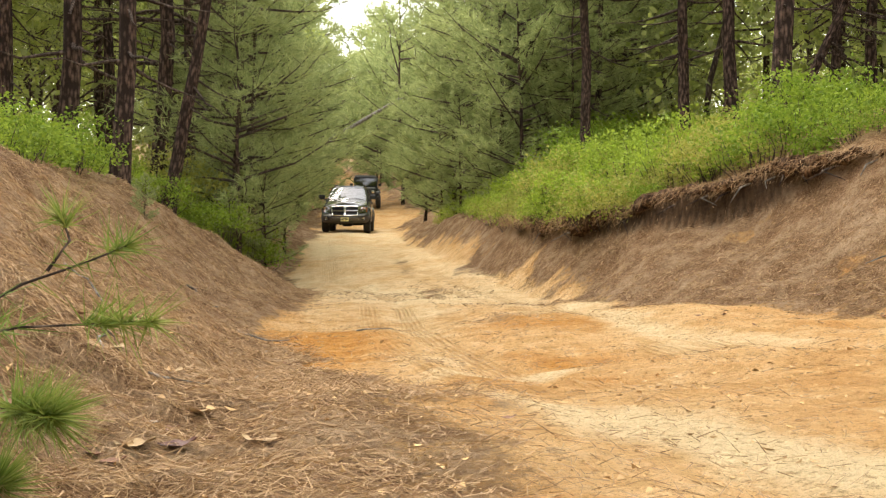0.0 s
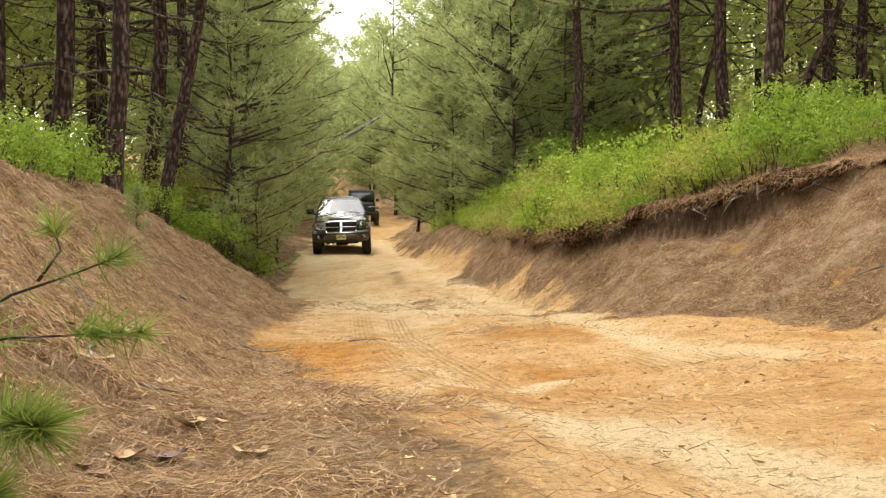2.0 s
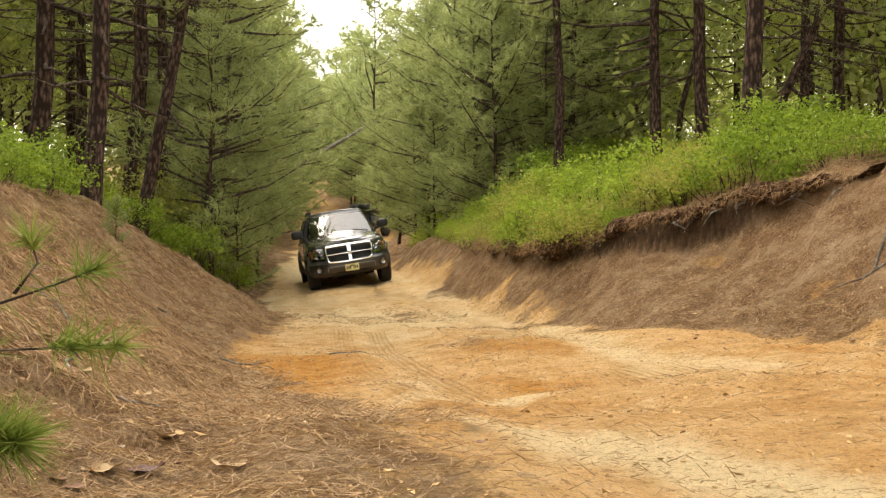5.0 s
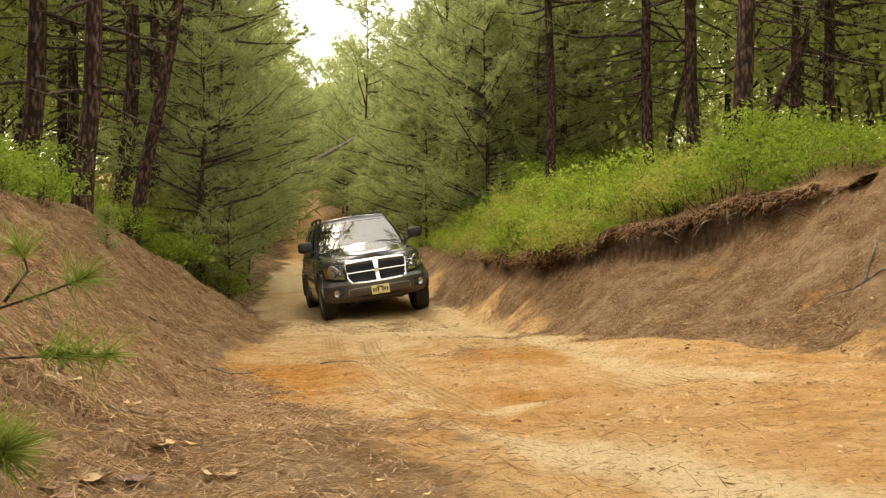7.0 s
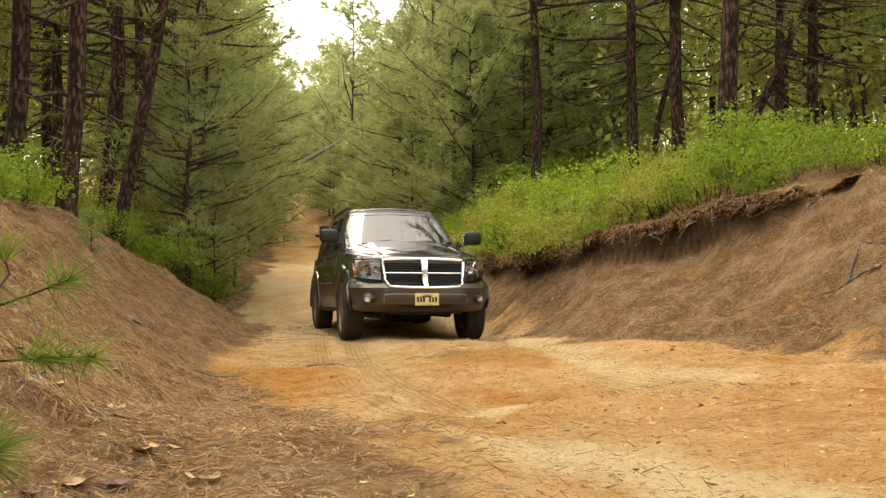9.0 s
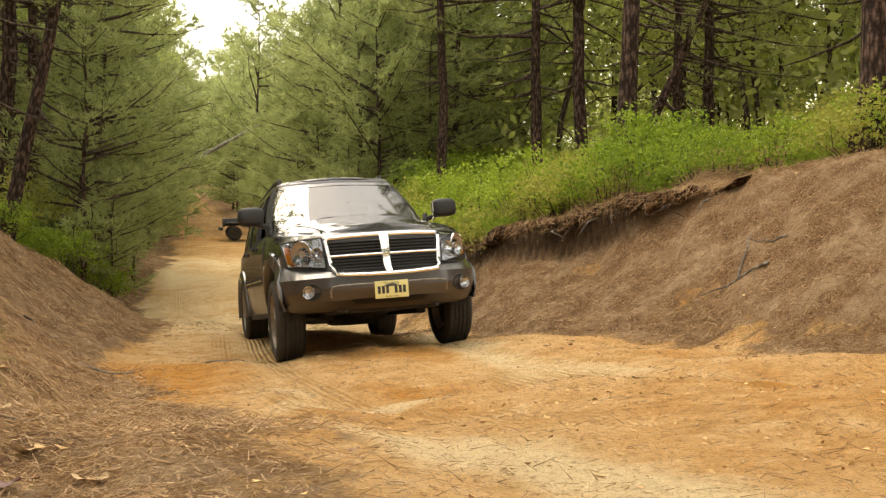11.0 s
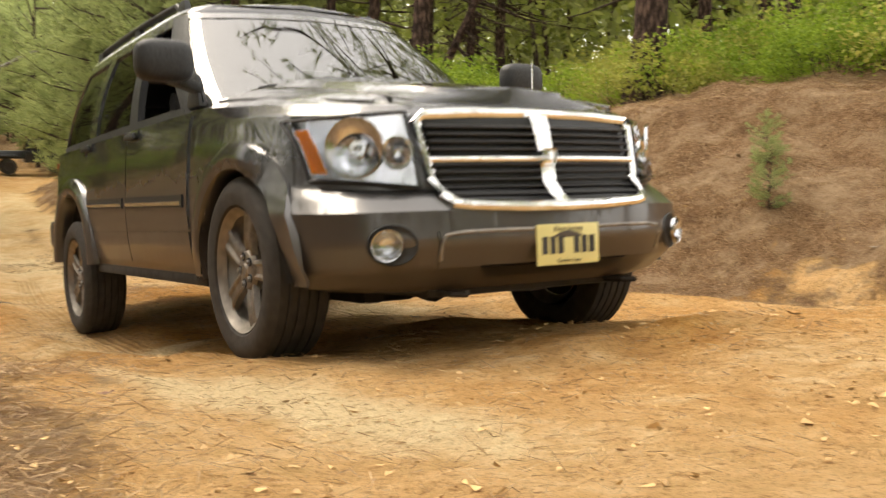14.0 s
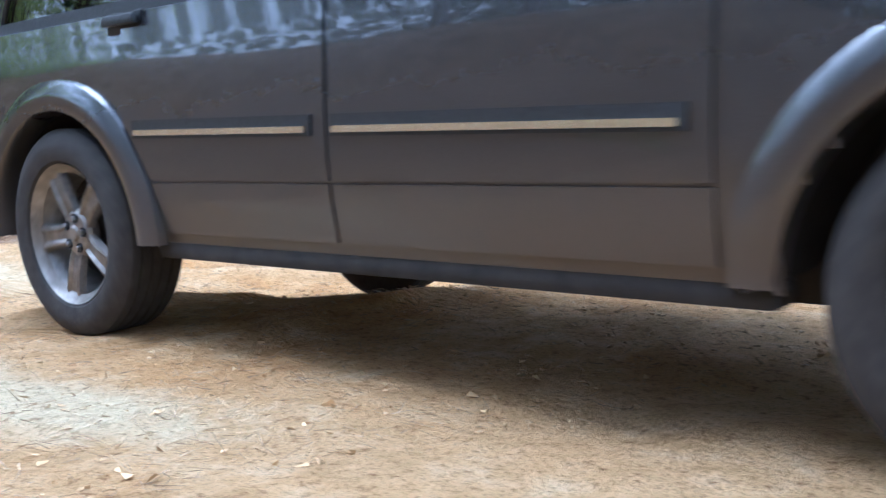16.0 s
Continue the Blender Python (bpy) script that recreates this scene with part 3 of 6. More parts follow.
def build_plants():
    rng = np.random.RandomState(5)
    lab_t = "tall pitch pine with flaking grey-brown bark and dark needles"
    lab_y = "young roadside pine with soft green needles down to the ground"
    lab_b = "bright green leafy huckleberry bush on the bank"
    tall = [pine("pine_tree", 20 + k, 12.5 + k, 0.125 + 0.01 * k, 0.22 + 0.05 * k, 2.9, 52, 24, M_NEEDLE, lab_t, 0.02 * (k - 1), needle=0.24, dead=24, per=9) for k in range(4)]
    young = [pine("young_pine", 40 + k, 6.0 + 1.3 * k, 0.06 + 0.01 * k, 0.06, 2.1, 60, 30, M_YOUNG, lab_y, 0.03 * (k - 1), needle=0.26, dead=5, soft=0.55, per=11) for k in range(3)]
    oak = [broadleaf("oak_tree", 60 + k, 9 + 1.5 * k, 0.08, 20, 0.085, M_OAK, "slender oak with pale new spring leaves") for k in range(3)]
    distant = [pine("young_pine", 50 + k, 6.5 + 1.3 * k, 0.06, 0.05, 2.2, 50, 20, M_YOUNG, lab_y, 0.03 * (k - 1), needle=0.42, dead=0, soft=0.6, per=9) for k in range(3)]
    bush = [shrub("huckleberry_bush", 80 + k, 0.8, 0.78, 3400, 0.026, (M_SHRUB, M_SHRUB, M_SHRUB2)[k], (lab_b, lab_b, "bronze-green leafy huckleberry bush on the bank")[k]) for k in range(3)]

    def add(kind, k, x, y, size=1.0, turn=None, group="", tilt=0.0):
        ob = put(kind[k % len(kind)], x, y, rng.uniform(0, 360) if turn is None else turn, size, 0.16 if kind is bush else 0.05, tilt)
        if group:
            tagged(ob, group=group)
        return ob

    # trunks that stand out
    for k, x, y, s, tilt in ((1, -4.85, 14.2, 1.05, 0), (2, -4.85, 16.6, 0.85, 8), (3, -5.64, 19.0, 1.1, 1), (0, -5.5, 21.0, 1.1, 0), (0, -4.45, 19.8, 0.65, 3), (1, -6.4, 16.0, 1.25, 0), (2, -7.3, 16.0, 0.85, 0), (3, -8.6, 19.0, 1.0, 0), (1, -7.4, 21.5, 1.0, 0), (2, -6.6, 23.5, 0.9, 4),
                             (2, 4.78, 13.7, 1.0, 1), (0, 4.98, 19.5, 0.95, 0), (1, 5.8, 19.0, 1.0, 0), (3, 3.05, 20.2, 0.75, 0), (0, 8.45, 19.0, 0.95, 0), (1, 7.8, 19.2, 0.8, 0), (0, 6.1, 17.0, 0.75, 24), (2, 8.6, 9.9, 1.0, 0), (1, 7.6, 11.6, 0.9, 0), (0, 9.8, 12, 1.0, 0), (1, 12, 10, 1.0, 0), (3, 14, 13, 1.1, 0), (2, 11, 15, 1.0, 0)):
        add(tall, k, x, y, s, 90 if tilt else None, group="tall pines", tilt=tilt)
    for k, x, y, s in ((0, -3.95, 18.5, 0.85), (1, -4.4, 22, 1.05), (2, -5.0, 25, 1.0), (0, -5.3, 28, 1.2), (1, -5.8, 31.5, 1.1), (2, -6.4, 36, 1.2), (0, -7.2, 41, 1.3), (1, -5.6, 24, 1.2), (2, -7.0, 29, 1.3), (0, -3.7, 20, 0.5), (1, -4.4, 26.5, 0.6),
                       (0, 1.9, 22.5, 0.95), (1, 1.5, 25, 1.0), (2, 0.9, 28, 1.0), (0, 2.8, 26, 1.25), (1, 0.4, 30.5, 1.05), (2, 1.6, 32, 1.3), (0, 0.0, 33.2, 0.8), (1, 2.2, 36, 1.35), (2, 3.8, 24, 1.15), (0, -0.8, 41.5, 1.1), (1, 0.8, 40, 1.4), (2, 2.9, 22, 0.6), (0, 1.2, 23.6, 0.45), (1, 0.5, 26.3, 0.5), (2, 4.6, 27, 1.3), (1, 0.6, 45.5, 1.2), (0, 3.4, 30, 1.3), (1, 2.6, 24.2, 1.0), (2, 5.6, 30, 1.4)):
        add(young, k, x, y, s, group="young pines")
    for x, y, s in ((5.2, 6.1, 0.1), (5.5, 6.5, 0.08), (-3.6, 11.5, 0.1)):
        add(young, 0, x, y, s, group="young pines")
    # a broad old pine whose limbs reach out over the track
    broad = [pine("pine_tree", 29, 16.0, 0.2, 0.42, 5.4, 44, 34, M_NEEDLE, "broad old pine with limbs reaching over the track", needle=0.26, dead=10, per=9)]
    add(broad, 0, 6.2, 9.6, 1.0, 0.0, group="tall pines")
    discard(*broad)
    # woods behind
    n = 0
    while n < 62:
        y = rng.uniform(19, 62)
        left = rng.rand() < 0.45
        c = float(track_x(y))
        x = c - rng.uniform(4.5, 24) if left else c + rng.uniform(4.5, 30)
        if not left and y < 24 and x < 6:
            continue
        add(tall, rng.randint(4), x, y, rng.uniform(0.85, 1.15), group="tall pines")
        n += 1
    for _ in range(70):
        y = rng.uniform(20, 55)
        left = rng.rand() < 0.45
        c = float(track_x(y))
        x = c - rng.uniform(4.5, 16) if left else c + rng.uniform(6, 22)
        add(oak, rng.randint(3), x, y, rng.uniform(0.7, 1.2), group="young oaks")
    for k in range(76):
        y = 46 + 92 * (k / 76) ** 1.1
        c = float(track_x(y))
        side = -1 if k % 2 else 1
        x, y, size = c + side * (2.7 + 7 * rng.uniform(0, 1) ** 1.6), y + rng.uniform(-1.5, 1.5), rng.uniform(1.2, 1.9)
        if math.hypot(x + 2.6, y - 55) > 4.2 and not (y < 57 and side > 0 and x < 1.2):
            add(distant, rng.randint(3), x, y, size, group="young pines")
    for k in range(24):
        add(distant, rng.randint(3), rng.uniform(-50, 10), rng.uniform(138, 165), rng.uniform(1.6, 2.3), group="young pines")
    # bushes on the right bank, following its ledge, and on the left crest
    total = float(np.sum(np.hypot(*np.diff(np.array(LEDGE[2:13]), axis=0).T)))
    for at in np.arange(0.2, total, 0.55):
        for row in range(3):
            x, y, nx, ny = along(LEDGE[2:13], at + rng.uniform(-0.25, 0.25))
            o = (0.38 if x < 2.9 else 0.75) + 0.85 * row + rng.uniform(-0.2, 0.25) + (0.5 if x > 4.4 else 0)
            if rng.rand() < 0.1 and row:
                continue
            k = rng.choice([0, 1, 2]) if row else rng.choice([0, 1, 1, 2])
            if rng.rand() < 0.2:
                continue
            add(bush, k, x + nx * o, y + ny * o, (0.45 + 0.85 * rng.uniform(0, 1) ** 1.4) * (1 - 0.12 * (row == 0)), group="bushes on the bank")
    for x, y in ((-5.0, 9.4), (-5.6, 10.4), (-5.2, 11.3), (-6.2, 12.0), (-5.0, 12.6), (-5.7, 13.6), (-4.9, 16), (-4.2, 17.2), (-4.5, 18.4), (-4.1, 19.5), (-4.7, 20.5), (-4.5, 21.8), (-5.4, 19), (-6.0, 15.4), (-5.4, 15.2), (-4.8, 23.5), (-5.1, 26), (-5.9, 22), (-6.4, 10.8), (-6.8, 13.6), (-5.7, 17), (-6.3, 18.2), (-5.0, 10.3), (-6.0, 20.3)):
        add(bush, rng.randint(2), x, y, rng.uniform(0.7, 1.1), group="bushes on the bank")
    for k in range(22):
        y = rng.uniform(17, 30)
        left = k % 2
        add(bush, rng.randint(3), float(track_x(y)) + (-rng.uniform(3.6, 9) if left else rng.uniform(3.6, 11)), y, rng.uniform(0.9, 1.7), group="bushes on the bank")
    # unseen trees behind the camera close the place and darken the car's reflections
    for k in range(20):
        x, y = rng.uniform(-16, 18), rng.uniform(-24, -5)
        add(tall if k % 3 else oak, k, x, y, rng.uniform(0.9, 1.15), group="tall pines" if k % 3 else "young oaks")
    for x, y in ((-5, -3), (-7, 1), (-6, 4), (9, -4), (12, -1), (14, 3), (-8, 6), (7.5, -6), (-3, -6.5), (2, -8)):
        add(tall, int(abs(x)), x, y, 1.0, group="tall pines")
    for k in range(22):
        add(bush, k, rng.uniform(-9, 12), rng.uniform(-9, -5), rng.uniform(1.2, 2.0), group="bushes on the bank")
    discard(*tall, *young, *distant, *oak, *bush)
    # far woods: small leaf sprays all through the depth of the forest
    N = 120000
    y = rng.uniform(0, 1, N) ** 1.5 * 130 + 20
    c = track_x(y)
    side = np.where(rng.rand(N) < 0.45, -1, 1)
    x = c + side * (5.5 + 0.03 * y + rng.uniform(0, 1, N) ** 1.3 * (14 + 0.45 * y))
    keep = ~((side > 0) & (y < 22) & (x < 3.6))
    x, y = x[keep], y[keep]
    tall_up = rng.uniform(0, 1, len(x)) ** 0.85 * (8.5 + 0.06 * y)
    size = rng.uniform(0.04, 0.095, len(x)) * (1 + y / 42)
    # unseen woods beside and behind the track's near end, darkened in colour for shade
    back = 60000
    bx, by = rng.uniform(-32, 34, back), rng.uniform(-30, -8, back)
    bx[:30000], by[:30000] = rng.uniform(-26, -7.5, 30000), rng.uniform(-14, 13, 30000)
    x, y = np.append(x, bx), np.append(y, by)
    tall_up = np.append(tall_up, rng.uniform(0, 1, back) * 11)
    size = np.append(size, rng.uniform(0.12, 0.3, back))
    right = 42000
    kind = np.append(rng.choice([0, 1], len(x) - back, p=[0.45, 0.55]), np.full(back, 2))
    kind = np.append(kind, rng.choice([0, 1], right, p=[0.5, 0.5]))
    rx = rng.uniform(8.5, 38, right)
    x, y = np.append(x, rx), np.append(y, rng.uniform(6, 30, right) + 0.5 * (rx - 8.5))
    tall_up = np.append(tall_up, rng.uniform(0, 1, right) * 11)
    size = np.append(size, rng.uniform(0.06, 0.15, right) * (1 + (rx - 8.5) / 11))
    # leaves gather in sprays
    clump = fbm(x + 0.7 * tall_up, y - 0.5 * tall_up, 71, 3, 0.9) + 0.8 * np.sin(1.9 * tall_up + x)
    keep = clump > -0.55
    x, y, tall_up, size, kind = x[keep], y[keep], tall_up[keep], size[keep], kind[keep]
    P = np.column_stack([x, y, terrain(x, y)[0] + tall_up])
    tagged(new("far_woods", loose_mesh("far_woods", leaf_quads(P, size, rng), 4, [M_OAK, M_NEEDLE, M_SHADED_LEAF], kind)), "green leaves and needles of the far woods", "woods", kind="stuff")


def build_litter():
    rng = np.random.RandomState(9)
    # fallen needles, thickest near the eye and on the banks
    x = np.concatenate([rng.uniform(-3.4, 3.6, 190000), rng.uniform(-4.8, 8.5, 150000)])
    y = np.concatenate([1.5 + 6.5 * rng.uniform(0, 1, 190000) ** 1.5, rng.uniform(4.5, 17, 150000)])
    z, lit, _, soil, _ = terrain(x, y)
    strewn = np.clip(fbm(x, y, 65, 4, 2.6), 0, 1)
    keep = rng.rand(len(x)) < 0.9 * lit ** 1.4 * (1 - 0.7 * soil) + 0.006 + 0.05 * strewn
    x, y, z = x[keep], y[keep], z[keep]
    a = rng.uniform(0, 2 * np.pi, len(x))
    e = 0.03
    sx, sy = (terrain(x + e, y)[0] - z) / e, (terrain(x, y + e)[0] - z) / e
    way = unit(np.column_stack([np.cos(a), np.sin(a), np.cos(a) * sx + np.sin(a) * sy + rng.normal(0, 0.3, len(x))]))
    base = np.column_stack([x, y, z + rng.uniform(0.001, 0.016, len(x))])
    V = blades(base, way, rng.uniform(0.035, 0.1, len(x)), rng.uniform(0.0006, 0.0013, len(x)) * (0.75 + y / 3), rng)
    tagged(new("pine_straw", loose_mesh("pine_straw", V, 3, [M_DRY])), "fallen brown pine needles strewn over banks and track", "pine straw", kind="stuff")
    # crumbs of soil and bark
    n = 34000
    x, y = rng.uniform(-1.6, 5.5, n), 1.5 + 9 * rng.uniform(0, 1, n) ** 1.3
    keep = rng.rand(n) < 0.35 + 0.65 * np.clip(fbm(x, y, 66, 4, 1.7) + 0.3, 0, 1)
    x, y = x[keep], y[keep]
    n = len(x)
    z = terrain(x, y)[0]
    c = np.column_stack([x, y, z + 0.002])
    s = (0.003 + 0.016 * rng.uniform(0, 1, n) ** 3)[:, None]
    p = [c + s * rng.normal(0, 0.6, (n, 3)) * np.array([1, 1, 0.5]) + np.array([0, 0, 0.003]) for _ in range(4)]
    V = np.stack([p[0], p[1], p[2], p[0], p[2], p[3], p[0], p[3], p[1], p[1], p[2], p[3]], 1).reshape(-1, 3)
    tagged(new("soil_crumbs", loose_mesh("soil_crumbs", V, 3, [M_CRUMB])), "small crumbs of soil and bark on the sand", "soil crumbs", kind="stuff")


M_CRUMB = leaf_material("soil_crumb", (0.16, 0.085, 0.035), (0.7, 0.45, 0.2), 2.0, 0.0)


def dead_leaf(x, y, size, turn, mat, label):
    """A curled fallen leaf."""
    P = np.zeros((5, 9, 3))
    for j in range(5):
        for i in range(9):
            u, v = i / 8 * 2 - 1, j / 4 * 2 - 1
            w = 0.42 * (1 - u * u) ** 0.6 * (1 + 0.22 * math.sin(7 * u + 2))
            P[j, i] = (u * size, v * w * size, size * (0.28 * u * u + 0.3 * v * v * w + 0.05 * math.sin(5 * u + 3 * v)))
    me = grid_mesh("dead_leaf", P, mat)
    ob = tagged(new("dead_leaf", me), label, "leaf", "fallen leaves")
    ob.matrix_basis = pose(x, y, height(x, y) + 0.008, 8, -6, turn)
    return ob


def build_small():
    rng = np.random.RandomState(3)
    dark = simple("dark_leaf", (0.11, 0.045, 0.035), 0.6, 0.0, 0.4, 30)
    tan = simple("tan_leaf", (0.4, 0.28, 0.15), 0.8, 0.0, 0.3, 40)
    grey = simple("grey_leaf", (0.38, 0.31, 0.23), 0.85, 0.0, 0.3, 40)
    brown = simple("brown_leaf", (0.24, 0.12, 0.07), 0.7, 0.0, 0.4, 40)
    for x, y, s, t, m, lab in ((-0.68, 2.45, 0.05, 10, dark, "dark curled fallen leaf on pine straw"), (-0.78, 2.42, 0.06, -10, tan, "tan curled fallen leaf on pine straw"), (-1.0, 2.1, 0.07, 30, brown, "reddish brown fallen leaf on pine straw"), (-0.45, 2.5, 0.03, 80, tan, "tan curled fallen leaf on pine straw"),
                               (-1.35, 7.0, 0.07, 20, grey, "pale dry fallen leaf on pine straw"), (1.95, 5.1, 0.07, 15, brown, "reddish brown fallen leaf on sand"), (1.55, 4.85, 0.07, 35, brown, "reddish brown fallen leaf on sand"), (0.2, 2.9, 0.025, 0, brown, "reddish brown fallen leaf on sand")):
        dead_leaf(x, y, s, t, m, lab)
    for _ in range(70):
        y = rng.uniform(2.2, 9)
        x = rng.uniform(-0.42 * y, -0.12 * y) if rng.rand() < 0.75 else rng.uniform(2, 5.5)
        m = (tan, grey, brown)[rng.randint(3)]
        dead_leaf(x, y, rng.uniform(0.02, 0.05), rng.uniform(0, 360), m, {id(tan): "tan curled fallen leaf on pine straw", id(grey): "pale dry fallen leaf on pine straw", id(brown): "reddish brown fallen leaf on pine straw"}[id(m)])
    # pine seedling beside the camera
    ob = tagged(new("pine_seedling", None), "small pine seedling with long green needle tufts", "seedling")
    zero = np.array([-0.98, 1.72, height(-0.98, 1.72) - 0.05])
    twigs = [[zero, (-0.93, 1.72, 0.2), (-0.86, 1.74, 0.32), (-0.69, 1.7, 0.3)], [(-0.93, 1.72, 0.2), (-1.0, 1.85, 0.42), (-0.86, 1.95, 0.44), (-0.60, 1.98, 0.45)], [(-0.93, 1.72, 0.2), (-0.96, 1.7, 0.4), (-0.92, 1.76, 0.46)],
             [(-1.05, 1.95, 0.42), (-0.95, 2.15, 0.52), (-0.82, 2.2, 0.57), (-0.74, 2.25, 0.61)], [(-0.93, 1.72, 0.2), (-0.8, 1.65, 0.16), (-0.76, 1.62, 0.2)], [(-0.9, 2.17, 0.55), (-0.86, 2.2, 0.62), (-0.88, 2.2, 0.68)]]
    tips, ways, lens = [], [], []
    for k, tw in enumerate(twigs):
        tw = np.array([np.array(q, float) for q in tw])
        t = new("twig", mesh_of("twig", *tube(tw, np.linspace(0.0045, 0.002, len(tw)), 6), M_TWIG))
        t.parent = ob
        for seg in range(len(tw) - 1):
            m = (700, 200, 420, 110, 520, 90)[k] if seg == len(tw) - 2 else (110 if k in (0, 1, 2) else 14)
            u = rng.uniform(0.45 if seg == len(tw) - 2 else 0.1, 1.0, m)[:, None]
            d = unit(tw[seg + 1] - tw[seg])
            tips.append(tw[seg] * (1 - u) + tw[seg + 1] * u)
            ways.append(unit(d * 0.5 + rng.normal(0, 0.55, (m, 3)) + np.array([0, 0, 0.12])))
            lens.append(rng.uniform(0.05, 0.13, m))
    T, W, L = np.concatenate(tips), np.concatenate(ways), np.concatenate(lens)
    c = new("needles", loose_mesh("needles", blades(T, W, L, np.full(len(L), 0.002), rng), 3, [M_SEEDLING]))
    c.parent = ob
    # dead trunk lodged in the pines over the track
    path = np.array([(-10.0, 45.0, height(-10, 45) - 0.2), (-7.5, 45.2, 4.5), (-5.2, 45.4, 5.9), (-3.4, 45.6, 7.0), (-1.5, 45.8, 8.15), (0.4, 46, 9.2)])
    tagged(new("leaning_snag", mesh_of("leaning_snag", *tube(path, np.linspace(0.14, 0.05, 6), 10), M_GREYWOOD)), "grey barkless dead trunk leaning across into pines", "fallen tree")
    # sod that overhangs the cut
    n = 150
    S = np.zeros((n, 8, 3))
    base = LEDGE[5:11]
    run = float(np.sum(np.hypot(*np.diff(np.array(base), axis=0).T)))
    for i in range(n):
        x, y, nx, ny = along(base, run * i / (n - 1))
        f = min(1, 6 * i / n, 6 * (n - 1 - i) / n)
        w = float(fbm(np.array([x * 2.2]), np.array([y * 2.2]), 31, 4, 1.6)[0])
        out = (0.13 + 0.15 * w) * f
        for j, (o, dz) in enumerate(((0.55, -0.03), (0.3, 0.02), (0.12, 0.035), (-out * 0.7, 0.01), (-out, -0.06 - 0.03 * w), (-out * 0.85, -0.13 - 0.05 * w), (-out * 0.3, -0.15), (0.2, -0.2))):
            g = height(x + nx * max(o, 0.22), y + ny * max(o, 0.22))
            S[i, j] = (x + nx * o + rng.normal(0, 0.03), y + ny * o + rng.normal(0, 0.03), g + dz * f * (1 + 0.5 * w) - 0.05 * (1 - f) + rng.normal(0, 0.022))
    tagged(new("sod_lip", grid_mesh("sod_lip", S, M_SOD)), "overhanging lip of matted roots and needles on the bank", "sod", kind="structure")
    # straw and fine roots hanging over the lip
    n = 9000
    q = np.array([along(base, u) for u in rng.uniform(0.2, run - 0.2, n)])
    o = rng.uniform(-0.2, 0.4, n)
    hx, hy = q[:, 0] + q[:, 2] * o, q[:, 1] + q[:, 3] * o
    hz = terrain(q[:, 0] + q[:, 2] * np.maximum(o, 0.22), q[:, 1] + q[:, 3] * np.maximum(o, 0.22))[0] + np.where(o < 0, rng.uniform(-0.14, 0.03, n), rng.uniform(0.0, 0.05, n))
    down = unit(np.column_stack([-q[:, 2], -q[:, 3], np.full(n, -0.8)]) + rng.normal(0, 0.6, (n, 3)))
    tagged(new("hanging_straw", loose_mesh("hanging_straw", blades(np.column_stack([hx, hy, hz]), down, rng.uniform(0.06, 0.2, n), rng.uniform(0.002, 0.004, n), rng), 3, [M_DRY])), "brown straw and rootlets hanging over the cut bank", "pine straw", kind="stuff")
    # roots and sticks at the ledge
    for k in range(16):
        x, y, nx, ny = along(LEDGE[5:10], rng.uniform(0.3, 6.8))
        x, y = x - nx * 0.08, y - ny * 0.08
        z = height(x + nx * 0.25, y + ny * 0.25)
        a = rng.uniform(-0.6, 0.6)
        ln = rng.uniform(0.15, 0.5)
        pts = np.array([(x + nx * 0.12, y + ny * 0.12, z - 0.1), (x - nx * 0.08, y - ny * 0.08, z - 0.16), (x + ny * a - nx * 0.15, y - nx * a - ny * 0.15, z - 0.2 - ln * 0.3)])
        tagged(new("root", mesh_of("root", *tube(pts, [0.014, 0.01, 0.004], 6), M_GREYWOOD if k % 3 == 0 else M_TWIG)), "bare root hanging from the cut bank edge", "root", "roots at the ledge")
    for x, y, ln, t, r in ((-1.55, 8.2, 0.5, 10, 0.012), (-1.9, 5.2, 0.9, 130, 0.01), (4.0, 8.3, 0.6, 140, 0.014), (4.2, 8.5, 0.5, 50, 0.012), (4.4, 8.4, 0.45, 110, 0.01), (-0.9, 3.2, 0.2, 60, 0.005), (-1.2, 3.4, 0.25, 100, 0.006), (-2.4, 9.5, 0.6, 75, 0.012), (-0.6, 8.6, 0.35, 5, 0.008)):
        pts = []
        for s in np.linspace(-0.5, 0.5, 6):
            px, py = x + s * ln * math.cos(radians(t)) + rng.normal(0, 0.012), y + s * ln * math.sin(radians(t)) + rng.normal(0, 0.012)
            pts.append((px, py, height(px, py) + r * 0.8 + 0.012))
        tagged(new("stick", mesh_of("stick", *tube(np.array(pts), np.linspace(r, r * 0.4, 6), 6), M_GREYWOOD)), "dry grey fallen stick lying on the litter", "stick", "fallen sticks")


M_SOD = bark_material("matted_sod", (0.05, 0.028, 0.016), (0.24, 0.14, 0.075))
M_SEEDLING = leaf_material("seedling_needles", (0.1, 0.19, 0.03), (0.38, 0.42, 0.1), 3.0, 0.3)
M_GREYWOOD = bark_material("grey_deadwood", (0.16, 0.14, 0.12), (0.42, 0.39, 0.35))
build_plants()
build_litter()
build_small()


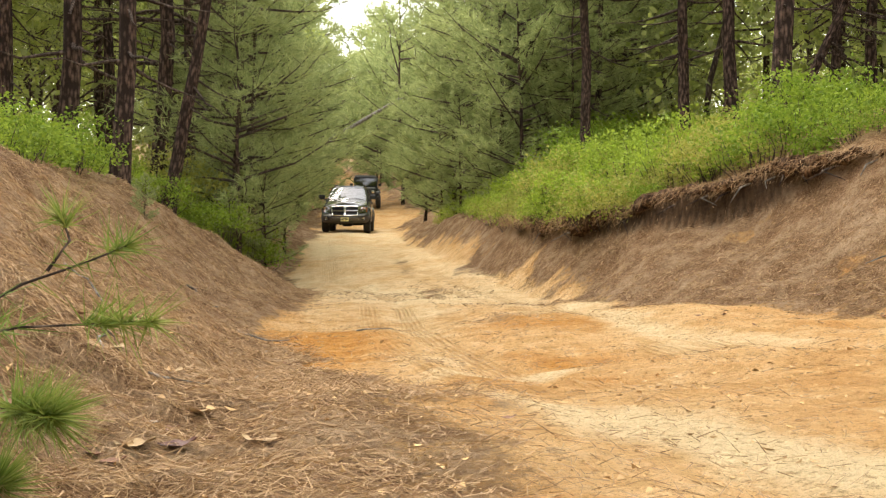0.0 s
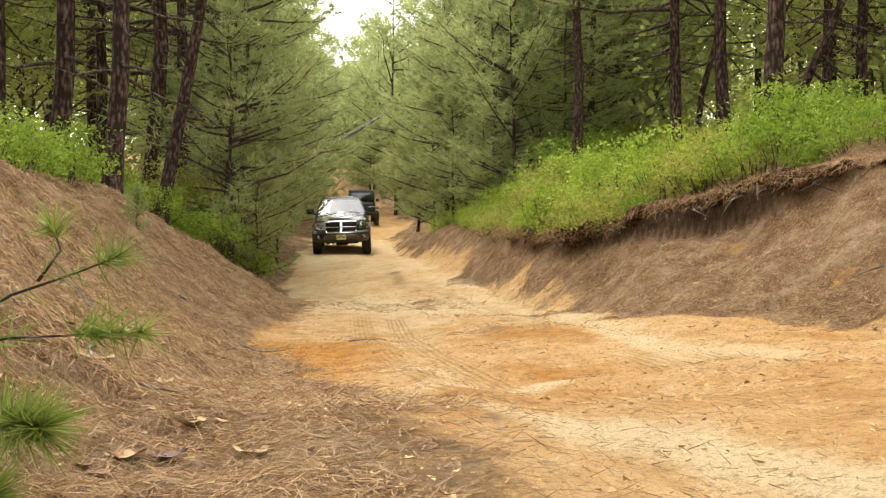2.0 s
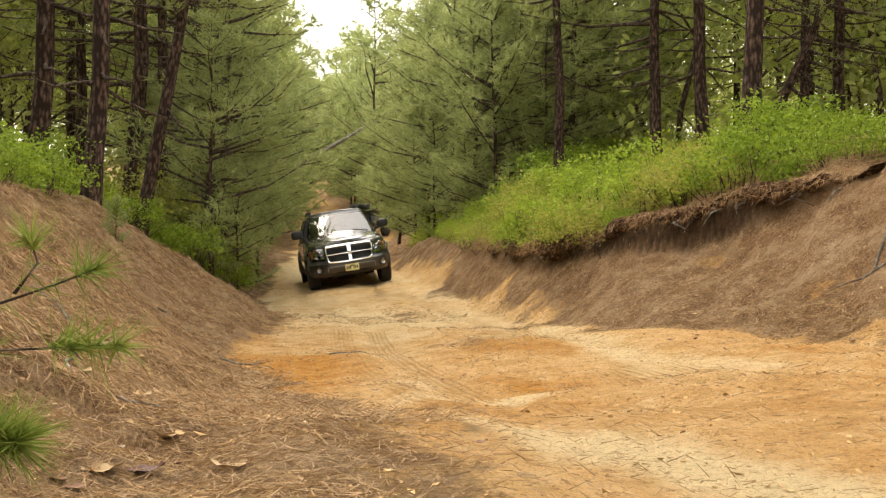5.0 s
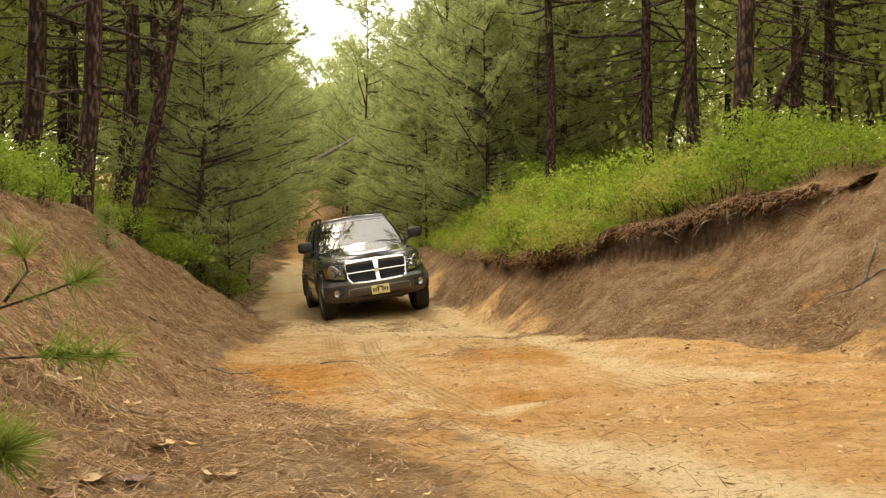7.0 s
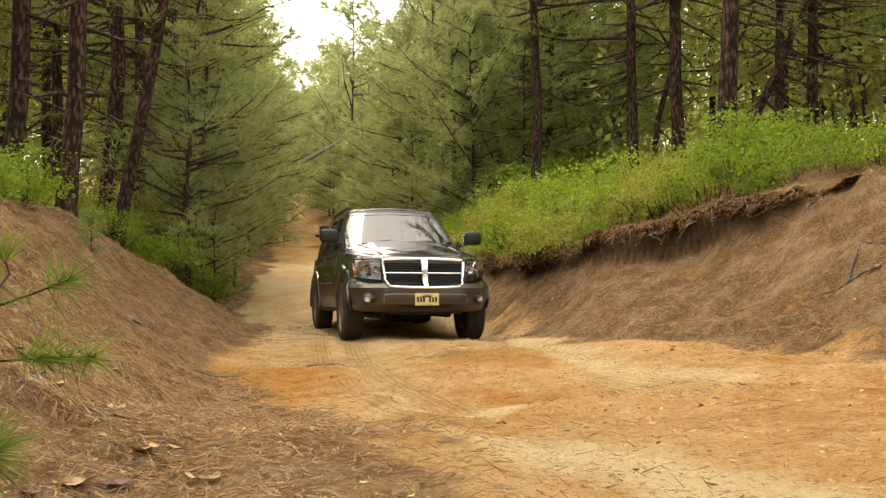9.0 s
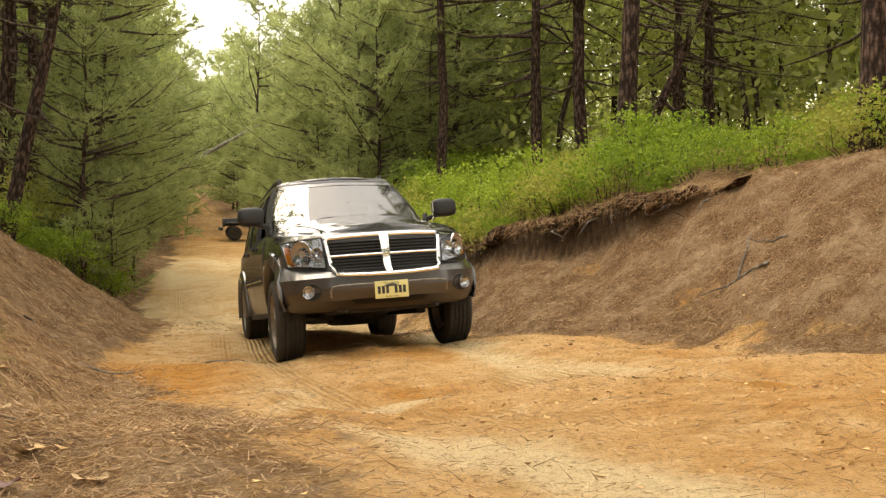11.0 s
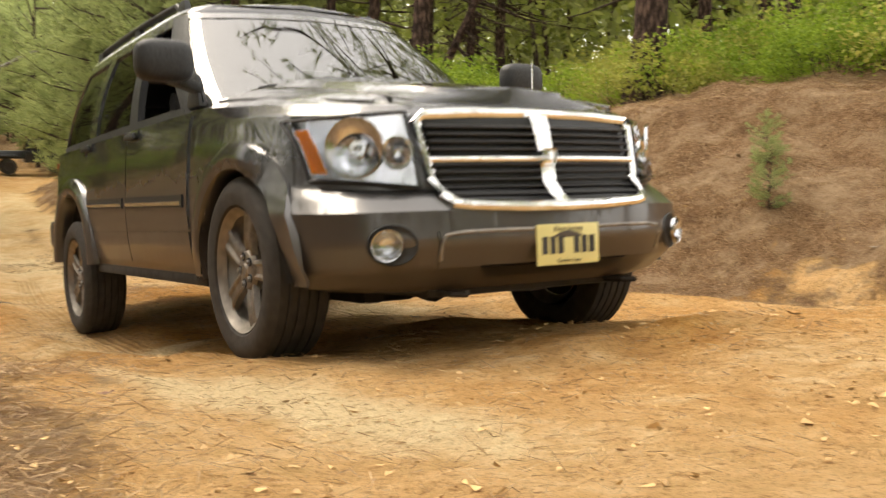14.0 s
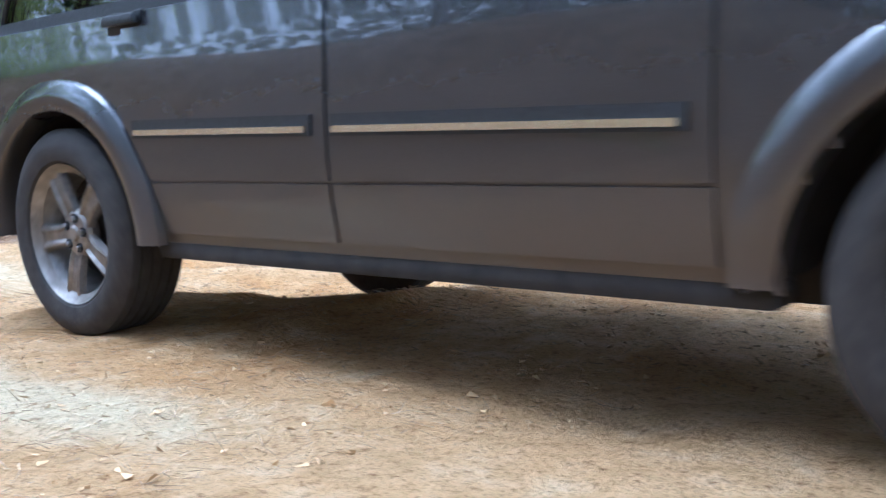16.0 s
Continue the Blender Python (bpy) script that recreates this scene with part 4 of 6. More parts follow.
# ---- vehicles ----
def paint_material(name, color, metal=0.55, dusty=True):
    """Metallic lacquer with road dust that thickens towards the sills."""
    m, nt, p = material(name)
    p.inputs["Coat Weight"].default_value = 1.0
    p.inputs["Coat Roughness"].default_value = 0.03
    n = noise_tex(nt, 3.0, 8, 0.7)
    f = noise_tex(nt, 400.0, 2)
    tc = nt.nodes.new("ShaderNodeTexCoord")
    sep = nt.nodes.new("ShaderNodeSeparateXYZ")
    nt.links.new(tc.outputs["Object"], sep.inputs[0])
    h = math_node(nt, "ADD", sep.outputs[2], math_node(nt, "MULTIPLY", math_node(nt, "SUBTRACT", n.outputs[0], 0.5).outputs[0], 0.5).outputs[0])
    d = ramp(nt, h.outputs[0], [(0.0, (0.85,) * 3), (0.42, (0.6,) * 3), (0.62, (0.2,) * 3), (0.9, (0.02,) * 3)])
    flake = ramp(nt, f.outputs[0], [(0.3, tuple(c * 0.85 for c in color)), (0.7, tuple(c * 1.15 for c in color))])
    c = mix(nt, d.outputs[0], flake.outputs[0], (0.095, 0.064, 0.041))
    nt.links.new(c.outputs[0], p.inputs["Base Color"])
    nt.links.new(math_node(nt, "ADD", math_node(nt, "MULTIPLY", d.outputs[0], 0.42).outputs[0], 0.26).outputs[0], p.inputs["Roughness"])
    nt.links.new(math_node(nt, "MULTIPLY", math_node(nt, "SUBTRACT", 1.0, d.outputs[0]).outputs[0], metal).outputs[0], p.inputs["Metallic"])
    nt.links.new(math_node(nt, "SUBTRACT", 1.0, math_node(nt, "MULTIPLY", d.outputs[0], 1.1).outputs[0], True).outputs[0], p.inputs["Coat Weight"])
    return m


def glass_material(name, tint, ior=2.0):
    """Thin clear pane: tinted see-through with a mirror sheen that grows towards grazing angles."""
    m, nt, p = material(name)
    nt.nodes.remove(p)
    see = nt.nodes.new("ShaderNodeBsdfTransparent")
    see.inputs[0].default_value = (*tint, 1)
    sheen = nt.nodes.new("ShaderNodeBsdfGlossy")
    sheen.inputs["Roughness"].default_value = 0.02
    fr = node(nt, "ShaderNodeFresnel", IOR=ior)
    mx = nt.nodes.new("ShaderNodeMixShader")
    nt.links.new(fr.outputs[0], mx.inputs[0])
    nt.links.new(see.outputs[0], mx.inputs[1])
    nt.links.new(sheen.outputs[0], mx.inputs[2])
    nt.links.new(mx.outputs[0], nt.nodes["Material Output"].inputs[0])
    return m


M_PAINT = paint_material("grey_lacquer", (0.088, 0.088, 0.091), 0.86)
M_CHROME = simple("chrome", (0.8, 0.8, 0.8), 0.1, 1.0)
M_BLACK = simple("black_plastic", (0.018, 0.018, 0.019), 0.5, 0.0, 0.3, 60)
M_GRILLE = simple("grille_black", (0.008, 0.008, 0.009), 0.35)
M_UNDER = simple("underbody", (0.022, 0.018, 0.015), 0.85, 0.0, 0.5, 12)
M_TYRE = simple("tyre_rubber", (0.034, 0.029, 0.025), 0.85, 0.0, 0.35, 25)
M_ALLOY = simple("dusty_alloy", (0.25, 0.225, 0.2), 0.48, 0.7, 0.35, 18)
M_BOLT = simple("wheel_bolt", (0.3, 0.29, 0.28), 0.3, 1.0)
M_GLASS = glass_material("window_glass", (0.42, 0.46, 0.45), 2.9)
M_PRIVACY = glass_material("tinted_glass", (0.12, 0.13, 0.13), 2.0)
M_LENS = glass_material("lamp_glass", (0.95, 0.97, 1.0), 1.5)
M_AMBER = simple("amber_reflector", (0.85, 0.25, 0.03), 0.25)
M_RED = simple("tail_lamp_red", (0.45, 0.02, 0.02), 0.2)
M_BOWL = simple("lamp_reflector", (0.7, 0.7, 0.72), 0.17, 1.0)
M_GOLD = simple("bright_trim", (0.78, 0.7, 0.52), 0.25, 0.9)
M_PLATE = simple("plate_yellow", (0.75, 0.68, 0.3), 0.4)
M_INK = simple("plate_ink", (0.03, 0.03, 0.03), 0.5)
M_SEAT = simple("seat_cloth", (0.09, 0.085, 0.08), 0.9, 0.0, 0.2, 80)
M_JEEP = simple("black_lacquer", (0.02, 0.021, 0.024), 0.3, 0.2, 0.4, 6)
M_CANVAS = simple("black_canvas", (0.025, 0.025, 0.027), 0.9, 0.0, 0.3, 30)


def part(name, me, parent, label="", sharp=35):
    ob = new(name, me)
    ob.parent = parent
    if sharp and len(me.polygons):
        me.polygons.foreach_set("use_smooth", [True] * len(me.polygons))
        me.set_sharp_from_angle(angle=radians(sharp))
    return tagged(ob, label) if label else ob


def bm_mesh(name, bm, mat):
    bmesh.ops.recalc_face_normals(bm, faces=bm.faces)
    me = bpy.data.meshes.new(name)
    bm.to_mesh(me)
    bm.free()
    me.materials.append(mat)
    return me


def block(name, centre, size, mat, bevel=0.01, taper=None, segs=2, turn=None):
    """A box with rounded edges; taper: (x, y) scale of its top."""
    bm = bmesh.new()
    bmesh.ops.create_cube(bm, size=1)
    for v in bm.verts:
        if taper and v.co.z > 0:
            v.co.x *= taper[0]
            v.co.y *= taper[1]
        v.co = Vector((v.co.x * size[0], v.co.y * size[1], v.co.z * size[2]))
    if bevel:
        bmesh.ops.bevel(bm, geom=bm.edges[:], offset=bevel, segments=segs, affect="EDGES", profile=0.6)
    if turn:
        bm.transform(Euler([radians(a) for a in turn]).to_matrix().to_4x4())
    bm.transform(Matrix.Translation(centre))
    return bm_mesh(name, bm, mat)


def lathe(name, profile, mat, segs=48, closed=False):
    """Turns a profile of (x, radius) round the x axis."""
    V, F = [], []
    n = len(profile)
    for k in range(segs):
        a = 2 * math.pi * k / segs
        for x, r in profile:
            V.append((x, r * math.cos(a), r * math.sin(a)))
    for k in range(segs):
        k2 = (k + 1) % segs
        for i in range(n - 1 + closed):
            j = (i + 1) % n
            F.append((k * n + i, k * n + j, k2 * n + j, k2 * n + i))
    bm = bmesh.new()
    vs = [bm.verts.new(v) for v in V]
    for f in F:
        bm.faces.new([vs[i] for i in f])
    bmesh.ops.remove_doubles(bm, verts=bm.verts[:], dist=1e-5)
    return bm_mesh(name, bm, mat)


def rod(name, path, r, mat, sides=8):
    v, f = tube(np.array(path, float), np.full(len(path), r) if np.ndim(r) == 0 else np.array(r), sides)
    f.append(tuple(reversed(range(sides))))
    return mesh_of(name, v, f, mat)


def slab(name, P, mat, thick=0.012, way=None, off=0.0):
    """A curved panel from a grid of places, with turned-in edges. way: the outward direction."""
    r, c = P.shape[:2]
    du, dv = np.gradient(P, axis=0), np.gradient(P, axis=1)
    N = unit(np.cross(du, dv))
    if way is not None and (N.reshape(-1, 3).mean(0) @ np.array(way)) < 0:
        N = -N
    A = P + N * off
    B = A - N * thick
    V = np.concatenate([A.reshape(-1, 3), B.reshape(-1, 3)])
    i = np.arange(r * c).reshape(r, c)
    F = [tuple(q) for q in np.stack([i[:-1, :-1], i[:-1, 1:], i[1:, 1:], i[1:, :-1]], -1).reshape(-1, 4)]
    rim = list(i[0, :]) + list(i[1:, -1]) + list(i[-1, -2::-1]) + list(i[-2:0:-1, 0])
    k = r * c
    F += [(a, b, b + k, a + k) for a, b in zip(rim, rim[1:] + rim[:1])]
    bm = bmesh.new()
    vs = [bm.verts.new(v) for v in V]
    for f in F:
        bm.faces.new([vs[int(q)] for q in f])
    loose = [v for v in bm.verts if not v.link_faces]
    bmesh.ops.delete(bm, geom=loose, context="VERTS")
    bmesh.ops.recalc_face_normals(bm, faces=bm.faces)
    return bm_mesh(name, bm, mat)


SUB = 24


def outline(points):
    """A half plan from front middle to rear middle, rounded."""
    p = np.array(points, float)
    n = (len(p) - 1) * SUB
    s = np.linspace(0, len(p) - 1, n + 1)
    q = np.column_stack([np.interp(s, np.arange(len(p)), p[:, i]) for i in range(2)])
    for _ in range(3):
        w = 9
        ext = np.concatenate([(q[w:0:-1] * [-1, 1]), q, (q[-2:-w - 2:-1] * [-1, 1])])
        q = np.column_stack([np.convolve(ext[:, i], np.ones(w) / w, "same")[w:-w] for i in range(2)])
    q[0, 0] = q[-1, 0] = 0
    return q


REAR = lambda w, e: [(w, 0.0), (w, -1.5), (w - 0.01, -2.2), (w - 0.1, e + 0.1), (0.5, e), (0, e - 0.02)]
BODY_LEVELS = [
    (0.40, 0.40, [(0, 2.36), (0.5, 2.34), (0.72, 2.24), (0.86, 2.02), (0.90, 1.5)] + REAR(0.90, -2.5)),
    (0.47, 0.47, [(0, 2.47), (0.5, 2.44), (0.78, 2.30), (0.915, 2.04), (0.925, 1.5)] + REAR(0.911, -2.56)),
    (0.56, 0.56, [(0, 2.52), (0.5, 2.48), (0.80, 2.33), (0.935, 2.05), (0.94, 1.5)] + REAR(0.926, -2.6)),
    (0.68, 0.70, [(0, 2.51), (0.5, 2.47), (0.80, 2.32), (0.945, 2.04), (0.952, 1.5)] + REAR(0.938, -2.6)),
    (0.73, 0.80, [(0, 2.44), (0.5, 2.41), (0.77, 2.27), (0.92, 2.01), (0.95, 1.5)] + REAR(0.936, -2.55)),
    (0.76, 0.88, [(0, 2.40), (0.5, 2.36), (0.74, 2.23), (0.9, 1.99), (0.945, 1.5)] + REAR(0.931, -2.53)),
    (0.90, 1.02, [(0, 2.375), (0.5, 2.335), (0.72, 2.2), (0.88, 1.97), (0.935, 1.5)] + REAR(0.923, -2.53)),
    (1.035, 1.13, [(0, 2.34), (0.5, 2.30), (0.70, 2.15), (0.855, 1.94), (0.918, 1.5)] + REAR(0.91, -2.53)),
    (1.075, 1.185, [(0, 2.28), (0.48, 2.25), (0.67, 2.10), (0.82, 1.9), (0.885, 1.5)] + REAR(0.905, -2.53)),
    (1.09, 1.20, [(0, 2.22), (0.46, 2.19), (0.64, 2.05), (0.78, 1.86), (0.84, 1.5)] + REAR(0.86, -2.5)),
]


def side_rise(y):
    """0 at the nose, 1 from the windscreen's foot backwards."""
    return np.clip((2.3 - y) / 1.25, 0, 1)


def body_rows():
    rows = []
    for zf, zs, pts in BODY_LEVELS:
        q = outline(pts)
        z = zf + (zs - zf) * side_rise(q[:, 1])
        rows.append(np.column_stack([q, z]))
    rows = np.array(rows)
    s = np.linspace(0, len(rows) - 1, (len(rows) - 1) * 4 + 1)
    lo = np.minimum(s.astype(int), len(rows) - 2)
    fr = (s - lo)[:, None, None]
    return rows[lo] * (1 - fr) + rows[lo + 1] * fr


BODY = body_rows()


def front_y(x, z):
    """The nose's y at x and z."""
    ys, zs = [], []
    half = SUB * 4
    for row in BODY:
        f = row[:half]
        j = min(int(np.argmax(f[:, 0])) + 1, half)
        ys.append(np.interp(abs(x), f[:j, 0], f[:j, 1]))
        zs.append(np.interp(abs(x), f[:j, 0], f[:j, 2]))
    return float(np.interp(z, zs, ys))


def side_x(y, z):
    """The flank's x at y and z."""
    xs, zs = [], []
    for row in BODY:
        f = row[SUB * 3:SUB * 8][::-1]
        xs.append(np.interp(y, f[:, 1], f[:, 0]))
        zs.append(np.interp(y, f[:, 1], f[:, 2]))
    return float(np.interp(z, zs, xs))


def nose_grid(corners, nu=10, nv=6, off=0.0, side=1):
    """Places on the nose inside four corners (x, z): low inner, low outer, high outer, high inner."""
    a, b, c, d = [np.array(q) for q in corners]
    P = np.zeros((nv + 1, nu + 1, 3))
    for j in range(nv + 1):
        for i in range(nu + 1):
            u, v = i / nu, j / nv
            x, z = (1 - v) * ((1 - u) * a + u * b) + v * ((1 - u) * d + u * c)
            P[j, i] = (side * x, front_y(x, z) + off, z)
    return P


def flank_grid(y0, y1, z0, z1, side, ny=14, nz=10, off=0.004):
    """Places on the flank; y0 and y1 may be functions of z."""
    P = np.zeros((nz + 1, ny + 1, 3))
    for j in range(nz + 1):
        z = z0 + (z1 - z0) * j / nz
        a = y0(z) if callable(y0) else y0
        b = y1(z) if callable(y1) else y1
        for i in range(ny + 1):
            y = a + (b - a) * i / ny
            P[j, i] = (side * (side_x(y, z) + off), y, z)
    return P


def tilted(P):
    P[..., 2] += 0.016 * (0.9 - P[..., 1])
    return P


GLASS_0 = [(0, 1.12), (0.45, 1.09), (0.81, 0.98), (0.86, 0.74), (0.885, -0.15), (0.885, -1.15), (0.87, -2.05), (0.8, -2.40), (0.45, -2.52), (0, -2.54)]
GLASS_1 = [(0, 0.30), (0.38, 0.27), (0.645, 0.2), (0.68, 0.02), (0.69, -0.2), (0.69, -1.15), (0.675, -1.92), (0.61, -2.2), (0.38, -2.3), (0, -2.32)]
AXLES = (1.53, -1.57)
TYRE_R = 0.388


def cowl_rise(y):
    """How far the hood has climbed at y: 0 at the nose, 1 at the windscreen's foot, 0 again inside the cabin."""
    return np.clip((2.2 - y) / 1.05, 0, 1) * np.clip((y - 0.3) / 0.4, 0, 1)


def car_shell(car):
    """Lower body with its hood, arches cut out."""
    half = BODY
    top = half[-1]
    extra = []
    for s in (0.93, 0.8, 0.62, 0.58, 0.4, 0.2, 0.0):
        z = top[:, 2] + (0.055 + 0.09 * cowl_rise(top[:, 1])) * (1 - s ** 2) ** 0.7 + (0.016 if s <= 0.58 else 0)
        extra.append(np.column_stack([top[:, 0] * s, top[:, 1], z]))
    under = np.column_stack([half[0][:, 0] * 0.9, half[0][:, 1] * 0.985, half[0][:, 2] - 0.02])
    rows = np.concatenate([under[None], half, np.array(extra)])
    R, C = rows.shape[:2]
    bm = bmesh.new()
    for side in (1, -1):
        vs = [[bm.verts.new((side * p[0], p[1], p[2])) for p in row] for row in rows]
        for j in range(R - 1):
            for i in range(C - 1):
                q = [vs[j][i], vs[j][i + 1], vs[j + 1][i + 1], vs[j + 1][i]]
                m = sum((v.co for v in q), Vector()) / 4
                if m.z < 1.0 and abs(m.x) > 0.5 and any(math.hypot(m.y - ay, m.z - 0.4) < 0.49 for ay in AXLES):
                    continue
                bm.faces.new(q if side > 0 else q[::-1])
    bmesh.ops.remove_doubles(bm, verts=bm.verts[:], dist=1e-4)
    bmesh.ops.delete(bm, geom=[v for v in bm.verts if not v.link_faces], context="VERTS")
    part("body", bm_mesh("body", bm, M_PAINT), car, sharp=30)


def cabin_point(u, v):
    """Place on the right half of the cabin: u counts corners of its plan, v from the belt to the roof's edge."""
    q0, q1 = outline(GLASS_0), outline(GLASS_1)
    i = u * SUB
    f = np.arange(len(q0))
    a = np.array([np.interp(i, f, q0[:, k]) for k in range(2)])
    b = np.array([np.interp(i, f, q1[:, k]) for k in range(2)])
    p = a * (1 - v) + b * v
    bulge = 0.035 * math.sin(math.pi * v)
    p[0] += bulge * min(1, p[0] / 0.5)
    return np.array([p[0], p[1], 1.19 + v * (1.8 - 1.19) + 0.02 * (1 - min(1, abs(p[0]) / 0.7)) * v])


def cabin_grid(u0, u1, v0, v1, nu, nv, side=1):
    P = np.array([[cabin_point(u0 + (u1 - u0) * i / nu, v0 + (v1 - v0) * j / nv) for i in range(nu + 1)] for j in range(nv + 1)])
    P[..., 0] *= side
    return P


def build_cabin(car):
    # solid strips: pillars, belt and header; the openings between them hold the panes
    for side in (1, -1):
        for name, u0, u1, n in (("front_pillar", 2.2, 3.06, 8), ("middle_pillar", 3.93, 4.1, 4), ("rear_pillar", 4.92, 5.1, 4), ("corner_pillar", 6.1, 7.1, 12)):
            # body-grey front pillar coloured black to stand for its shaded look
            part(name, slab(name, cabin_grid(u0, u1, 0, 1, n, 8, side), M_BLACK if name in ("front_pillar", "middle_pillar") else M_PAINT, 0.04, (side, 0.3, 0)), car)
        for name, v0, v1 in (("belt_rail", 0.0, 0.07), ("roof_rail_panel", 0.9, 1.0)):
            part(name, slab(name, cabin_grid(3.0, 6.2, v0, v1, 30, 2, side), M_PAINT if v0 else M_BLACK, 0.03, (side, 0, 0), 0.002), car)
        panes = [("rear_door_window", 4.1, 4.92, M_PRIVACY), ("quarter_window", 5.1, 6.1, M_PRIVACY)]
        if side < 0:
            panes.append(("front_door_window", 3.06, 3.93, M_GLASS))
        for name, u0, u1, mat in panes:
            part(name, slab(name, cabin_grid(u0, u1, 0.06, 0.91, 8, 8, side), mat, 0.005, (side, 0, 0), -0.012), car, "dark tinted side window")
    for name, u0, u1, v0, v1, mat in (("windscreen", 0, 2.22, 0.03, 0.95, M_GLASS), ("rear_window", 7.08, 9, 0.1, 0.9, M_PRIVACY)):
        a = cabin_grid(u0, u1, v0, v1, 20, 10, 1)
        b = a * np.array([-1, 1, 1])
        P = np.concatenate([b[:, ::-1], a[:, 1:]], 1) if u0 == 0 else np.concatenate([a, b[:, ::-1][:, 1:]], 1)
        part(name, slab(name, P, mat, 0.005, (0, 1 if u0 == 0 else -1, 0.3), -0.004), car, "curved windscreen reflecting bright sky and branches" if u0 == 0 else "")
    for name, u0, u1, v0, v1, mat in (("scuttle", 0, 2.3, -0.02, 0.04, M_BLACK), ("header", 0, 2.3, 0.94, 1.0, M_PAINT), ("tailgate", 7, 9, -0.02, 0.11, M_PAINT), ("tailgate_header", 7, 9, 0.89, 1.0, M_PAINT)):
        a = cabin_grid(u0, u1, v0, v1, 16, 2, 1)
        b = a * np.array([-1, 1, 1])
        P = np.concatenate([b[:, ::-1], a[:, 1:]], 1) if u0 == 0 else np.concatenate([a, b[:, ::-1][:, 1:]], 1)
        part(name, slab(name, P, mat, 0.03, (0, 1 if u0 == 0 else -1, 0.3)), car)
    # roof
    edge = np.array([cabin_point(u, 1.0) for u in np.linspace(0, 9, 120)])
    rows = []
    for s, dz in ((1.0, 0.0), (0.985, 0.022), (0.95, 0.042), (0.85, 0.06), (0.6, 0.075), (0.3, 0.082), (0.0, 0.084)):
        cy = -1.0
        rows.append(np.column_stack([edge[:, 0] * s, cy + (edge[:, 1] - cy) * (0.4 + 0.6 * s if s > 0.5 else 0.7 * (0.5 + s)), edge[:, 2] * 0 + 1.8 + dz + 0.02 * (1 - np.minimum(1, edge[:, 0] / 0.7)) * (s > 0.9)]))
    for k in range(3, len(rows)):
        rows[k][:, 1] = -1.0 + (edge[:, 1] + 1.0) * (0.985 - 0.002 * k)
    rows = np.array(rows)
    P = np.concatenate([rows, (rows * np.array([-1, 1, 1]))[::-1][1:]])
    part("roof", slab("roof", P, M_PAINT, 0.02, (0, 0, 1)), car, "pale glinting grey roof panel")
    for side in (1, -1):
        ys = np.linspace(-0.08, -2.0, 16)
        zz = 1.93 - 0.02 * ((ys + 1) / 1.0) ** 2
        zz[0], zz[-1] = 1.85, 1.85
        rail = part("roof_rail", rod("roof_rail", np.column_stack([np.full(16, 0.585 * side), ys, zz]), 0.021, M_BLACK), car, "black roof rail on stubby feet")
        for y in (-0.08, -1.0, -1.98):
            part("rail_foot", block("rail_foot", (0.585 * side, y, 1.885), (0.05, 0.16, 0.09), M_BLACK, 0.015, (0.7, 0.6)), rail)
    # cabin inside
    part("dashboard", block("dashboard", (0, 0.72, 1.08), (1.6, 0.5, 0.24), M_BLACK, 0.05, (1, 0.7)), car)
    part("floor_pan", block("floor_pan", (0, -0.7, 0.6), (1.6, 3.4, 0.06), M_UNDER, 0.01), car)
    wheel = lathe("steering_wheel", [(-0.015 + 0.015 * math.cos(a), 0.185 + 0.015 * math.sin(a)) for a in np.linspace(0, 2 * math.pi, 8, endpoint=False)], M_BLACK, 28, True)
    wheel.transform(Matrix.Translation((-0.38, 0.42, 1.14)) @ pose(0, 0, 0, 0, 0, 90) @ pose(0, 0, 0, 0, -25, 0))
    part("steering_wheel", wheel, car)
    for x in (-0.38, 0.38):
        for y in (-0.05, -0.95):
            seat = part("seat", block("seat", (x, y, 0.82), (0.52, 0.52, 0.2), M_SEAT, 0.06), car)
            part("backrest", block("backrest", (x, y - 0.3, 1.15), (0.5, 0.16, 0.62), M_SEAT, 0.06, (0.85, 0.8), turn=(12, 0, 0)), seat)
            part("headrest", block("headrest", (x, y - 0.38, 1.54), (0.26, 0.11, 0.17), M_SEAT, 0.04), seat)


def word(name, text, size, mat, m):
    cu = bpy.data.curves.new(name, "FONT")
    cu.body, cu.size, cu.align_x, cu.extrude = text, size, "CENTER", 0.0006
    tmp = bpy.data.objects.new(name, cu)
    scene.collection.objects.link(tmp)
    me = bpy.data.meshes.new_from_object(tmp.evaluated_get(bpy.context.evaluated_depsgraph_get()))
    bpy.data.objects.remove(tmp)
    me.transform(m)
    me.materials.clear()
    me.materials.append(mat)
    return me


